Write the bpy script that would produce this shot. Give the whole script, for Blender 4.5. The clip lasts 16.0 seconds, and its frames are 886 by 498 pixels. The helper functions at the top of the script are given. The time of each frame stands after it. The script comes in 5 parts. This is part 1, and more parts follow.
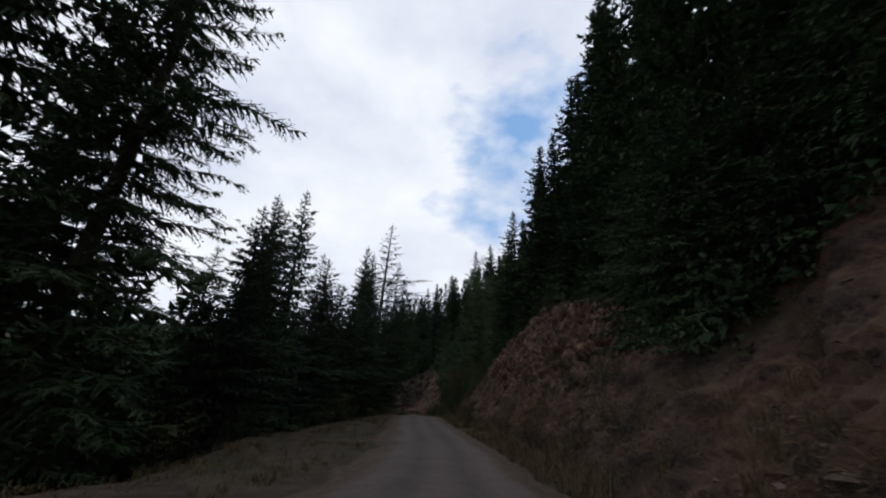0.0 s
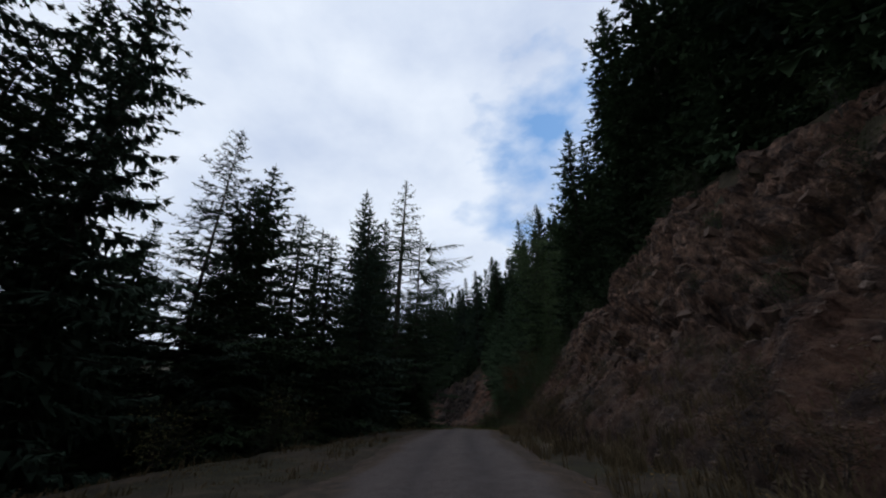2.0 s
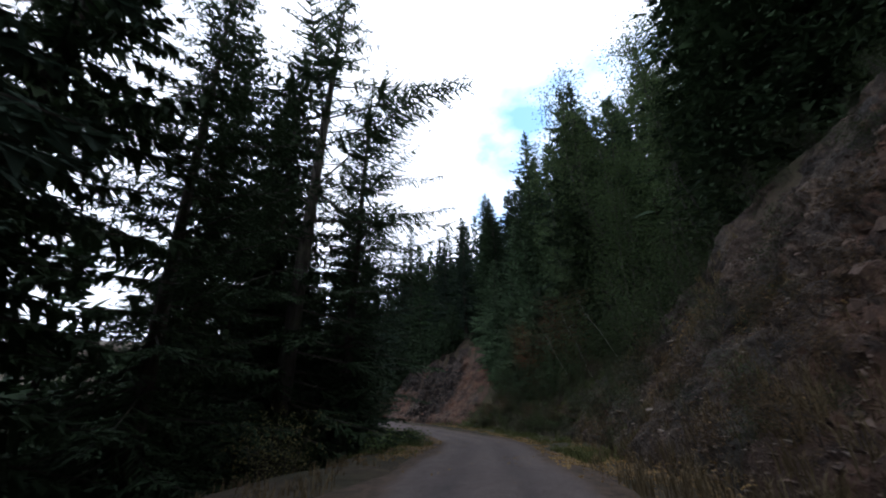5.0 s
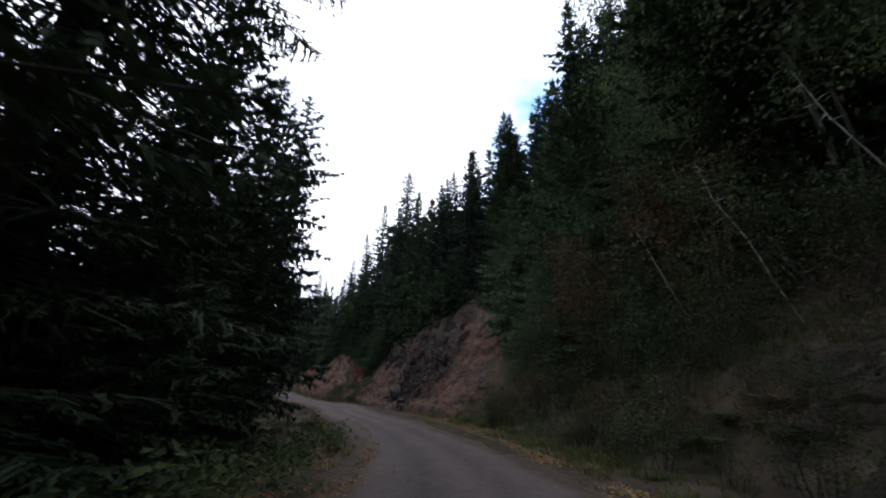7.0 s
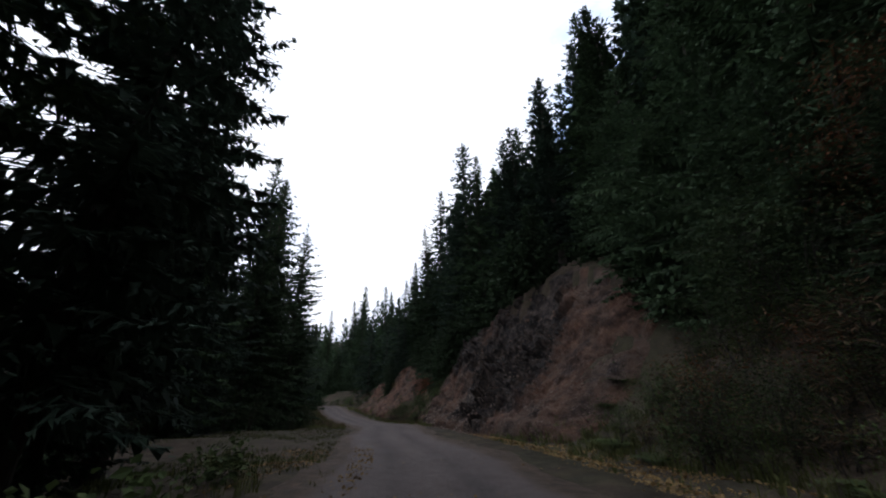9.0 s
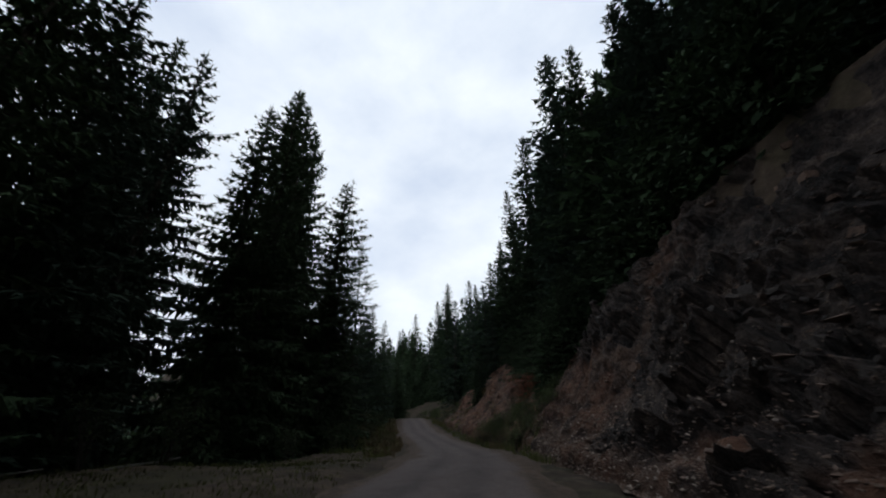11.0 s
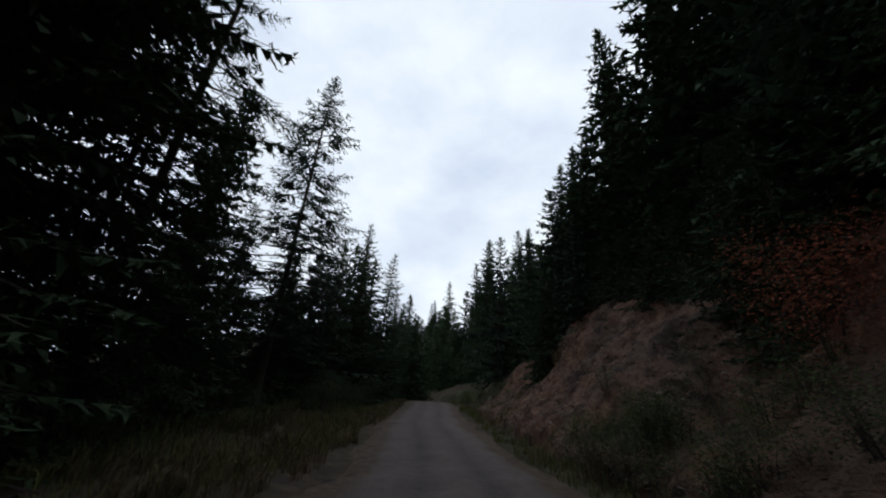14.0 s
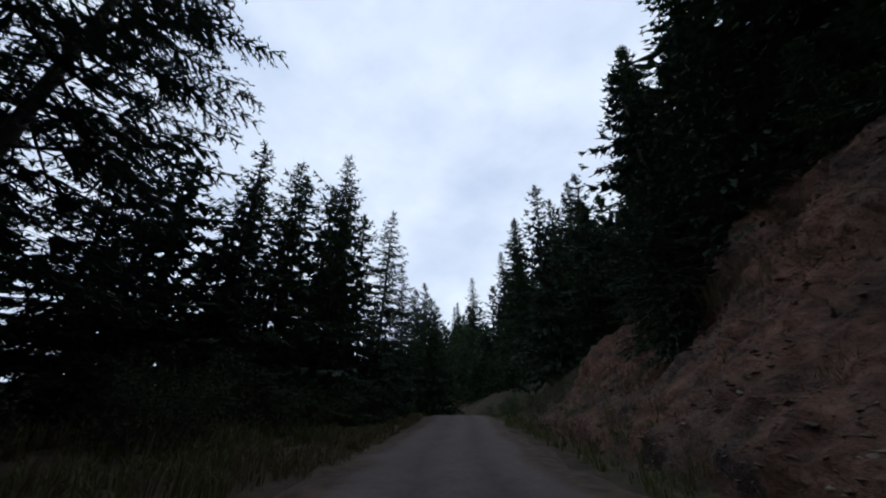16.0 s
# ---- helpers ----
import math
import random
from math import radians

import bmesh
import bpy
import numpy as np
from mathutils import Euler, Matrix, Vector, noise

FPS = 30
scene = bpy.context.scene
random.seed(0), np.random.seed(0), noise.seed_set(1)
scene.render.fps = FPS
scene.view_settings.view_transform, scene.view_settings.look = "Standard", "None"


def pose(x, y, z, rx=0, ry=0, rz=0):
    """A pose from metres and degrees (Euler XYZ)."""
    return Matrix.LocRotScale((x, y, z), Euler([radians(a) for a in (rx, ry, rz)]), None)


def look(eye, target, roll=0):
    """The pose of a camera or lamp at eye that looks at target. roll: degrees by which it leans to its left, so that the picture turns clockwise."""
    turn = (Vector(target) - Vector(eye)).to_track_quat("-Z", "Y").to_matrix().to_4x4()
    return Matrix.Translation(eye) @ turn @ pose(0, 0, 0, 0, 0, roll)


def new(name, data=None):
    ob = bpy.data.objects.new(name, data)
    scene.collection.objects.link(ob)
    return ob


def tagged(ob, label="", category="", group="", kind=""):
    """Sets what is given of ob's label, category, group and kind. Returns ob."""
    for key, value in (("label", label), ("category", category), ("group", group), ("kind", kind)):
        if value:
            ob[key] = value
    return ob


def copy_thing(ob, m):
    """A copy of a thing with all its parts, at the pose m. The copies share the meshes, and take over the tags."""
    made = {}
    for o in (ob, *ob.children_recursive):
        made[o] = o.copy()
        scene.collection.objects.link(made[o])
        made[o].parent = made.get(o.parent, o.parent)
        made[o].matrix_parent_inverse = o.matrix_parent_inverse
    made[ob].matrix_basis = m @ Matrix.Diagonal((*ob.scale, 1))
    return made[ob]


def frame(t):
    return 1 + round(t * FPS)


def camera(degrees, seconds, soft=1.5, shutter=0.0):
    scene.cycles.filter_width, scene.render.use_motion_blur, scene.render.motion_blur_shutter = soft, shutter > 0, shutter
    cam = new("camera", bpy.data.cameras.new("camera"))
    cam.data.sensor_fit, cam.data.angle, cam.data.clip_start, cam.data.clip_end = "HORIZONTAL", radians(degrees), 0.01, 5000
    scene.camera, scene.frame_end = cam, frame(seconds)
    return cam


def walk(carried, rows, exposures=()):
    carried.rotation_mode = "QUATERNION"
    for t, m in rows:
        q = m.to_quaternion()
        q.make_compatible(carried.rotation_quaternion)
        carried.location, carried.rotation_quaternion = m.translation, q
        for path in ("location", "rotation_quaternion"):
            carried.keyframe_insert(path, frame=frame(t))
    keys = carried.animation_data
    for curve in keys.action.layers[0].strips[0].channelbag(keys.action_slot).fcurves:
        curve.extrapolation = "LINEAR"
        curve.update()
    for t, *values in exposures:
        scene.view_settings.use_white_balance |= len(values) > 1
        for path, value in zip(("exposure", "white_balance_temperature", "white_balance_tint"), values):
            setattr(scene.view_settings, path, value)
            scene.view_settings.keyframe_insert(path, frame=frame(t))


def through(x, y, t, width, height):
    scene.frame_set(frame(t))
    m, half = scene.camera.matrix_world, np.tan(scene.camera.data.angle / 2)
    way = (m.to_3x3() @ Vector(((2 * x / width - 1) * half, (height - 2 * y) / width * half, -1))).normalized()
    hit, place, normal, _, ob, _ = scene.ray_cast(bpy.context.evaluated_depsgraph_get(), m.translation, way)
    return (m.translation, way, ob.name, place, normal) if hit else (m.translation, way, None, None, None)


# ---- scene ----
cam = camera(104.0, 16.0, soft=2.0, shutter=0.12)
PATH = [
    (0.0, pose(0.000, 0.000, 1.350, 110.23, -3.16, -0.00)),
    (0.5, pose(0.197, 5.152, 0.762, 110.49, -2.80, 2.91)),
    (1.0, pose(0.164, 10.210, 0.188, 111.08, -1.80, 5.04)),
    (1.5, pose(-0.013, 15.105, -0.351, 111.50, -1.20, 6.32)),
    (2.0, pose(-0.005, 19.686, -0.612, 111.88, 0.44, 7.85)),
    (2.5, pose(-0.307, 23.401, -0.768, 111.65, 0.68, 8.32)),
    (3.0, pose(-1.191, 28.260, -1.044, 111.55, 1.17, 7.98)),
    (3.2, pose(-1.593, 30.283, -1.159, 111.81, 1.68, 8.53)),
    (5.3, pose(-2.788, 49.315, -2.267, 110.03, 0.90, 4.07)),
    (5.5, pose(-2.696, 51.268, -2.439, 109.86, 0.19, 4.40)),
    (6.0, pose(-2.665, 56.159, -2.934, 109.58, -0.46, 4.58)),
    (6.5, pose(-2.708, 60.795, -3.440, 109.31, -1.54, 4.62)),
    (7.0, pose(-2.600, 65.279, -3.872, 108.67, -1.57, 5.50)),
    (7.5, pose(-2.674, 69.967, -4.415, 108.19, -1.92, 7.70)),
    (8.0, pose(-3.223, 73.767, -5.003, 108.54, -1.86, 10.44)),
    (8.2, pose(-3.515, 74.944, -5.179, 109.00, -0.74, 11.86)),
    (10.3, pose(-7.614, 87.712, -6.088, 114.81, -0.74, 29.70)),
    (10.5, pose(-8.506, 89.692, -6.197, 114.61, -0.39, 31.24)),
    (11.0, pose(-10.785, 94.360, -6.459, 113.89, 0.37, 33.70)),
    (11.5, pose(-12.884, 98.350, -6.749, 113.80, 0.18, 35.39)),
    (12.0, pose(-15.205, 102.148, -6.850, 113.35, 0.23, 36.52)),
    (12.5, pose(-17.085, 105.661, -7.102, 112.93, 0.08, 37.79)),
    (13.0, pose(-19.571, 108.944, -7.297, 112.33, -1.01, 38.12)),
    (13.5, pose(-22.136, 112.092, -7.575, 111.79, -2.69, 38.42)),
    (14.0, pose(-24.165, 115.096, -7.869, 112.29, -3.90, 39.45)),
    (14.5, pose(-26.326, 117.919, -8.108, 114.06, -2.63, 40.34)),
    (15.0, pose(-28.402, 120.674, -8.377, 115.27, -1.78, 41.95)),
    (15.5, pose(-30.915, 123.324, -8.509, 115.84, -1.20, 43.23)),
    (16.0, pose(-32.906, 125.448, -8.563, 114.51, -0.33, 44.26)),
]
EXPOSURES = [(0.0, 0.1, 6850, 7), (1.5, 0.0, 6500, 6), (3.2, -0.05, 6250, 6), (5.3, 1.25, 6300, 8), (7.0, 1.15, 6500, 10), (8.2, 1.1, 6500, 10), (10.3, 0.15, 6600, 5),
             (13.5, 0.12, 6700, 3), (14.5, 0.12, 6350, 4), (16.0, 0.0, 6050, 5)]

walk(cam, PATH, EXPOSURES)

# ---- sky, sun and light ----
SUN_EL, SUN_AZ = radians(38), radians(62)
world = bpy.data.worlds.new("overcast_sky")
scene.world = world
world.use_nodes = True
wn, wl = world.node_tree.nodes, world.node_tree.links
wn.clear()
w_out = wn.new("ShaderNodeOutputWorld")
w_bg = wn.new("ShaderNodeBackground")
w_bg.inputs["Strength"].default_value = 0.1
w_sky = wn.new("ShaderNodeTexSky")
w_sky.sky_type, w_sky.sun_disc = "NISHITA", False
w_sky.sun_elevation, w_sky.sun_rotation = SUN_EL, SUN_AZ
w_co = wn.new("ShaderNodeTexCoord")
w_map = wn.new("ShaderNodeMapping")
w_map.inputs["Scale"].default_value = (1.0, 1.0, 1.6)
w_map.inputs["Location"].default_value = (0.31, 0.12, 0.05)
w_n1 = wn.new("ShaderNodeTexNoise")
w_n1.inputs["Scale"].default_value, w_n1.inputs["Detail"].default_value = 2.2, 7.0
w_n1.inputs["Roughness"].default_value = 0.55
w_tone = wn.new("ShaderNodeValToRGB")
w_tone.color_ramp.elements[0].position, w_tone.color_ramp.elements[1].position = 0.32, 0.68
w_tone.color_ramp.elements[0].color = (5.9, 6.6, 8.5, 1)
w_tone.color_ramp.elements[1].color = (9.1, 9.5, 10.6, 1)
# a ragged gap of blue in the cloud over the ridge
GAP = Vector((0.20, 0.80, 0.57)).normalized()
w_dot = wn.new("ShaderNodeVectorMath")
w_dot.operation = "DOT_PRODUCT"
w_dot.inputs[1].default_value = GAP
w_n2 = wn.new("ShaderNodeTexNoise")
w_n2.inputs["Scale"].default_value, w_n2.inputs["Detail"].default_value = 6.0, 6.0
w_mad = wn.new("ShaderNodeMath")
w_mad.operation = "MULTIPLY_ADD"
w_mad.inputs[1].default_value = 0.16
w_rng = wn.new("ShaderNodeMapRange")
w_rng.inputs["From Min"].default_value, w_rng.inputs["From Max"].default_value = 1.045, 1.09
w_mix = wn.new("ShaderNodeMix")
w_mix.data_type = "RGBA"
w_blue = wn.new("ShaderNodeMix")
w_blue.data_type, w_blue.blend_type = "RGBA", "MIX"
w_blue.inputs["Factor"].default_value = 0.65
w_blue.inputs[7].default_value = (2.2, 4.6, 9.2, 1)
wl.new(w_co.outputs["Generated"], w_map.inputs["Vector"])
wl.new(w_map.outputs["Vector"], w_n1.inputs["Vector"])
wl.new(w_map.outputs["Vector"], w_n2.inputs["Vector"])
wl.new(w_n1.outputs["Fac"], w_tone.inputs["Fac"])
wl.new(w_co.outputs["Generated"], w_dot.inputs[0])
wl.new(w_n2.outputs["Fac"], w_mad.inputs[0])
wl.new(w_dot.outputs["Value"], w_mad.inputs[2])
wl.new(w_mad.outputs["Value"], w_rng.inputs["Value"])
wl.new(w_sky.outputs["Color"], w_blue.inputs[6])
wl.new(w_rng.outputs["Result"], w_mix.inputs["Factor"])
wl.new(w_tone.outputs["Color"], w_mix.inputs[6])
wl.new(w_blue.outputs[2], w_mix.inputs[7])
wl.new(w_mix.outputs[2], w_bg.inputs["Color"])
wl.new(w_bg.outputs["Background"], w_out.inputs["Surface"])

sun = new("sun", bpy.data.lights.new("sun", "SUN"))
sun.data.energy, sun.data.angle, sun.data.color = 0.5, radians(20), (1.0, 0.96, 0.9)
sun.matrix_world = look((0, 0, 0), (-math.sin(SUN_AZ) * math.cos(SUN_EL), -math.cos(SUN_AZ) * math.cos(SUN_EL), -math.sin(SUN_EL)))


# ---- materials ----
def material(name, rough=0.9):
    m = bpy.data.materials.new(name)
    m.use_nodes = True
    nodes = m.node_tree.nodes
    bsdf = nodes["Principled BSDF"]
    bsdf.inputs["Roughness"].default_value = rough
    bsdf.inputs["Specular IOR Level"].default_value = 0.25
    return m, nodes, m.node_tree.links, bsdf


def noise_node(nodes, links, scale, detail=5.0, rough=0.6, stretch=None):
    co = nodes.new("ShaderNodeTexCoord")
    n = nodes.new("ShaderNodeTexNoise")
    n.inputs["Scale"].default_value, n.inputs["Detail"].default_value = scale, detail
    n.inputs["Roughness"].default_value = rough
    if stretch:
        mp = nodes.new("ShaderNodeMapping")
        mp.inputs["Scale"].default_value = stretch
        links.new(co.outputs["Object"], mp.inputs["Vector"])
        links.new(mp.outputs["Vector"], n.inputs["Vector"])
    else:
        links.new(co.outputs["Object"], n.inputs["Vector"])
    return n


def ramp(nodes, links, fac, stops):
    r = nodes.new("ShaderNodeValToRGB")
    while len(r.color_ramp.elements) < len(stops):
        r.color_ramp.elements.new(0.5)
    for e, (p, c) in zip(r.color_ramp.elements, stops):
        e.position, e.color = p, (*c, 1)
    links.new(fac, r.inputs["Fac"])
    return r


def mixed(nodes, links, fac, a, b, blend="MIX"):
    m = nodes.new("ShaderNodeMix")
    m.data_type, m.blend_type = "RGBA", blend
    if isinstance(fac, float):
        m.inputs["Factor"].default_value = fac
    else:
        links.new(fac, m.inputs["Factor"])
    for slot, v in ((6, a), (7, b)):
        if isinstance(v, tuple):
            m.inputs[slot].default_value = (*v, 1)
        else:
            links.new(v, m.inputs[slot])
    return m.outputs[2]


def bumped(nodes, links, bsdf, height, strength=0.6, distance=0.05):
    b = nodes.new("ShaderNodeBump")
    b.inputs["Strength"].default_value, b.inputs["Distance"].default_value = strength, distance
    links.new(height, b.inputs["Height"])
    links.new(b.outputs["Normal"], bsdf.inputs["Normal"])


def foliage(name, dark, light, through=0.2):
    m, n, l, b = material(name, 0.75)
    b.inputs["Specular IOR Level"].default_value = 0.12
    info, geo = n.new("ShaderNodeObjectInfo"), n.new("ShaderNodeNewGeometry")
    big = noise_node(n, l, 0.6, 3)
    base = ramp(n, l, big.outputs["Fac"], [(0.3, dark), (0.7, light)])
    isl = mixed(n, l, geo.outputs["Random Per Island"], tuple(v * 0.8 for v in dark), tuple(v * 1.15 for v in light))
    col = mixed(n, l, 0.5, base.outputs["Color"], isl)
    hsv = n.new("ShaderNodeHueSaturation")
    rng = n.new("ShaderNodeMapRange")
    rng.inputs["To Min"].default_value, rng.inputs["To Max"].default_value = 0.75, 1.25
    l.new(info.outputs["Random"], rng.inputs["Value"])
    l.new(rng.outputs["Result"], hsv.inputs["Value"])
    l.new(col, hsv.inputs["Color"])
    l.new(hsv.outputs["Color"], b.inputs["Base Color"])
    tr, mx = n.new("ShaderNodeBsdfTranslucent"), n.new("ShaderNodeMixShader")
    l.new(hsv.outputs["Color"], tr.inputs["Color"])
    mx.inputs["Fac"].default_value = through
    l.new(b.outputs["BSDF"], mx.inputs[1])
    l.new(tr.outputs["BSDF"], mx.inputs[2])
    l.new(mx.outputs["Shader"], n["Material Output"].inputs["Surface"])
    return m


def bark(name, dark, light, moss=0.0):
    m, n, l, b = material(name, 0.95)
    fur = noise_node(n, l, 9.0, 6, 0.65, (1, 1, 0.12))
    blotch = noise_node(n, l, 1.3, 4)
    c = ramp(n, l, fur.outputs["Fac"], [(0.35, dark), (0.7, light)])
    g = ramp(n, l, blotch.outputs["Fac"], [(0.5, (0, 0, 0)), (0.7, (moss, moss, moss))])
    l.new(mixed(n, l, g.outputs["Color"], c.outputs["Color"], (0.05, 0.06, 0.025)), b.inputs["Base Color"])
    bumped(n, l, b, fur.outputs["Fac"], 0.9, 0.03)
    return m


def gravel_material():
    m, n, l, b = material("gravel_surface", 0.85)
    side, worn = n.new("ShaderNodeAttribute"), n.new("ShaderNodeAttribute")
    side.attribute_name, worn.attribute_name = "verge", "track"
    fine, mid, wide = noise_node(n, l, 34, 4, 0.75), noise_node(n, l, 3.5, 6, 0.7), noise_node(n, l, 0.45, 4, 0.6, (1.8, 0.5, 1))
    c = ramp(n, l, fine.outputs["Fac"], [(0.3, (0.044, 0.037, 0.037)), (0.52, (0.086, 0.072, 0.070)), (0.75, (0.175, 0.148, 0.138))])
    dirt = ramp(n, l, mid.outputs["Fac"], [(0.3, (0.028, 0.020, 0.015)), (0.5, (0.053, 0.038, 0.028)), (0.75, (0.098, 0.073, 0.053))])
    edge = n.new("ShaderNodeMath")
    edge.operation = "MULTIPLY_ADD"
    l.new(mid.outputs["Fac"], edge.inputs[0])
    edge.inputs[1].default_value = 0.8
    l.new(side.outputs["Fac"], edge.inputs[2])
    mask = ramp(n, l, edge.outputs["Value"], [(0.55, (0, 0, 0)), (1.0, (1, 1, 1))])
    base = mixed(n, l, mask.outputs["Color"], c.outputs["Color"], dirt.outputs["Color"])
    d = mixed(n, l, mid.outputs["Fac"], (0.45, 0.43, 0.42), (1.55, 1.5, 1.45))
    e = mixed(n, l, wide.outputs["Fac"], (0.7, 0.7, 0.72), (1.3, 1.25, 1.2))
    t = mixed(n, l, worn.outputs["Fac"], (1.12, 1.1, 1.08), (0.68, 0.68, 0.7))
    f = mixed(n, l, 1.0, mixed(n, l, 1.0, mixed(n, l, 1.0, base, d, "MULTIPLY"), e, "MULTIPLY"), t, "MULTIPLY")
    l.new(f, b.inputs["Base Color"])
    bumped(n, l, b, fine.outputs["Fac"], 0.8, 0.03)
    return m


def bank_material(name, soil_tone, rock_tone=(1, 1, 1)):
    m, n, l, b = material(name, 0.95)
    att = n.new("ShaderNodeAttribute")
    att.attribute_name = "rocky"
    wide, mid, fine = noise_node(n, l, 0.28, 4), noise_node(n, l, 1.7, 6, 0.65), noise_node(n, l, 14, 5, 0.7)
    lay = noise_node(n, l, 2.4, 6, 0.72, (1.3, 1.3, 0.8))
    soil = ramp(n, l, mid.outputs["Fac"], [(p, tuple(v * w for v, w in zip(c, soil_tone))) for p, c in ((0.3, (0.036, 0.019, 0.013)), (0.5, (0.080, 0.042, 0.028)), (0.72, (0.142, 0.083, 0.057)))])
    soil2 = mixed(n, l, ramp(n, l, wide.outputs["Fac"], [(0.42, (0, 0, 0)), (0.62, (1, 1, 1))]).outputs["Color"], soil.outputs["Color"], tuple(v * w for v, w in zip((0.068, 0.046, 0.035), soil_tone)))
    rock = ramp(n, l, lay.outputs["Fac"], [(p, tuple(v * w for v, w in zip(c, rock_tone))) for p, c in ((0.32, (0.014, 0.011, 0.010)), (0.45, (0.055, 0.040, 0.033)), (0.58, (0.118, 0.085, 0.067)), (0.74, (0.26, 0.198, 0.16)))])
    thr = n.new("ShaderNodeMath")
    thr.operation = "MULTIPLY_ADD"
    l.new(mid.outputs["Fac"], thr.inputs[0])
    thr.inputs[1].default_value = 0.9
    l.new(att.outputs["Fac"], thr.inputs[2])
    blot = noise_node(n, l, 0.75, 7, 0.68, (1, 1, 1.5))
    mask = ramp(n, l, thr.outputs["Value"], [(0.72, (0, 0, 0)), (0.92, (1, 1, 1))])
    c = mixed(n, l, mask.outputs["Color"], soil2, rock.outputs["Color"])
    g = mixed(n, l, fine.outputs["Fac"], (0.55, 0.55, 0.55), (1.45, 1.45, 1.45))
    # uneven blots that paint crevice shade and contrast into the bank's colour
    shade_blots = ramp(n, l, blot.outputs["Fac"], [(0.38, (0.34, 0.36, 0.4)), (0.50, (0.95, 0.95, 0.95)), (0.66, (1.35, 1.3, 1.25))])
    l.new(mixed(n, l, 1.0, mixed(n, l, 1.0, c, g, "MULTIPLY"), shade_blots.outputs["Color"], "MULTIPLY"), b.inputs["Base Color"])
    rough = n.new("ShaderNodeMath")
    rough.operation = "ADD"
    l.new(fine.outputs["Fac"], rough.inputs[0])
    lump = noise_node(n, l, 5.0, 6, 0.7)
    l.new(lump.outputs["Fac"], rough.inputs[1])
    bumped(n, l, b, rough.outputs["Value"], 1.0, 0.12)
    return m


def floor_material():
    m, n, l, b = material("forest_floor", 0.97)
    wide, mid, fine = noise_node(n, l, 0.22, 4), noise_node(n, l, 1.6, 6, 0.65), noise_node(n, l, 18, 5, 0.7)
    a = ramp(n, l, mid.outputs["Fac"], [(0.3, (0.022, 0.016, 0.011)), (0.5, (0.048, 0.034, 0.023)), (0.7, (0.085, 0.062, 0.042))])
    g = ramp(n, l, mid.outputs["Fac"], [(0.3, (0.018, 0.016, 0.009)), (0.7, (0.052, 0.044, 0.022))])
    c = mixed(n, l, ramp(n, l, wide.outputs["Fac"], [(0.45, (0, 0, 0)), (0.6, (1, 1, 1))]).outputs["Color"], a.outputs["Color"], g.outputs["Color"])
    f = mixed(n, l, fine.outputs["Fac"], (0.5, 0.5, 0.5), (1.5, 1.5, 1.5))
    l.new(mixed(n, l, 1.0, c, f, "MULTIPLY"), b.inputs["Base Color"])
    bumped(n, l, b, fine.outputs["Fac"], 0.8, 0.05)
    return m


def stone_material(name, tint):
    m, n, l, b = material(name, 0.9)
    info = n.new("ShaderNodeObjectInfo")
    mid, fine = noise_node(n, l, 4, 5), noise_node(n, l, 26, 5, 0.7)
    c = ramp(n, l, mid.outputs["Fac"], [(0.3, tuple(0.5 * v for v in tint)), (0.7, tuple(1.3 * v for v in tint))])
    v = mixed(n, l, info.outputs["Random"], (0.55, 0.52, 0.5), (1.3, 1.25, 1.2))
    l.new(mixed(n, l, 1.0, c.outputs["Color"], v, "MULTIPLY"), b.inputs["Base Color"])
    bumped(n, l, b, fine.outputs["Fac"], 0.8, 0.03)
    return m


M_GRAVEL, M_BANK, M_FLOOR = gravel_material(), bank_material("bank_soil_and_rock", (1, 1, 1), (1.3, 1.08, 0.95)), floor_material()
M_BROWN = bank_material("brown_soil_bank", (0.72, 0.92, 1.0), (0.95, 0.95, 0.92))
M_SLATE = bank_material("dark_slate_bank", (1.2, 1.2, 1.2), (0.5, 0.52, 0.55))
M_CLAY = bank_material("pale_clay_bank", (1.5, 1.5, 1.5))
M_STONE = stone_material("broken_rock", (0.118, 0.086, 0.070))
M_PALE_STONE = stone_material("pale_rock", (0.21, 0.175, 0.15))
M_SLAB = stone_material("dark_slate", (0.042, 0.036, 0.033))
M_LEDGE = stone_material("rock_face", (0.100, 0.066, 0.050))
M_BARK = bark("conifer_bark", (0.018, 0.014, 0.012), (0.062, 0.052, 0.044), 0.4)
M_ALDER = bark("pale_bark", (0.035, 0.032, 0.028), (0.095, 0.088, 0.078), 0.7)
M_GREY = bark("dead_wood", (0.11, 0.105, 0.095), (0.30, 0.285, 0.26))
M_FIR = foliage("fir_needles", (0.014, 0.026, 0.014), (0.045, 0.070, 0.032), 0.15)
M_SPRUCE = foliage("bluish_needles", (0.016, 0.027, 0.020), (0.045, 0.068, 0.045), 0.15)
# far needles: fir and spruce colours lightened to stand in for haze
M_FAR_FIR = foliage("hazed_fir_needles", (0.020, 0.038, 0.020), (0.062, 0.098, 0.045), 0.15)
M_FAR_SPRUCE = foliage("hazed_spruce_needles", (0.022, 0.038, 0.028), (0.062, 0.095, 0.062), 0.15)
# fir colour raised further, painting haze over the stand before the bend
M_GREEN_FIR = foliage("hazed_green_needles", (0.034, 0.058, 0.034), (0.085, 0.128, 0.064), 0.15)
M_LEAF = foliage("green_leaves", (0.018, 0.030, 0.012), (0.052, 0.072, 0.028), 0.2)
M_ALDER_LEAF = foliage("alder_leaves", (0.030, 0.052, 0.022), (0.095, 0.13, 0.055), 0.3)
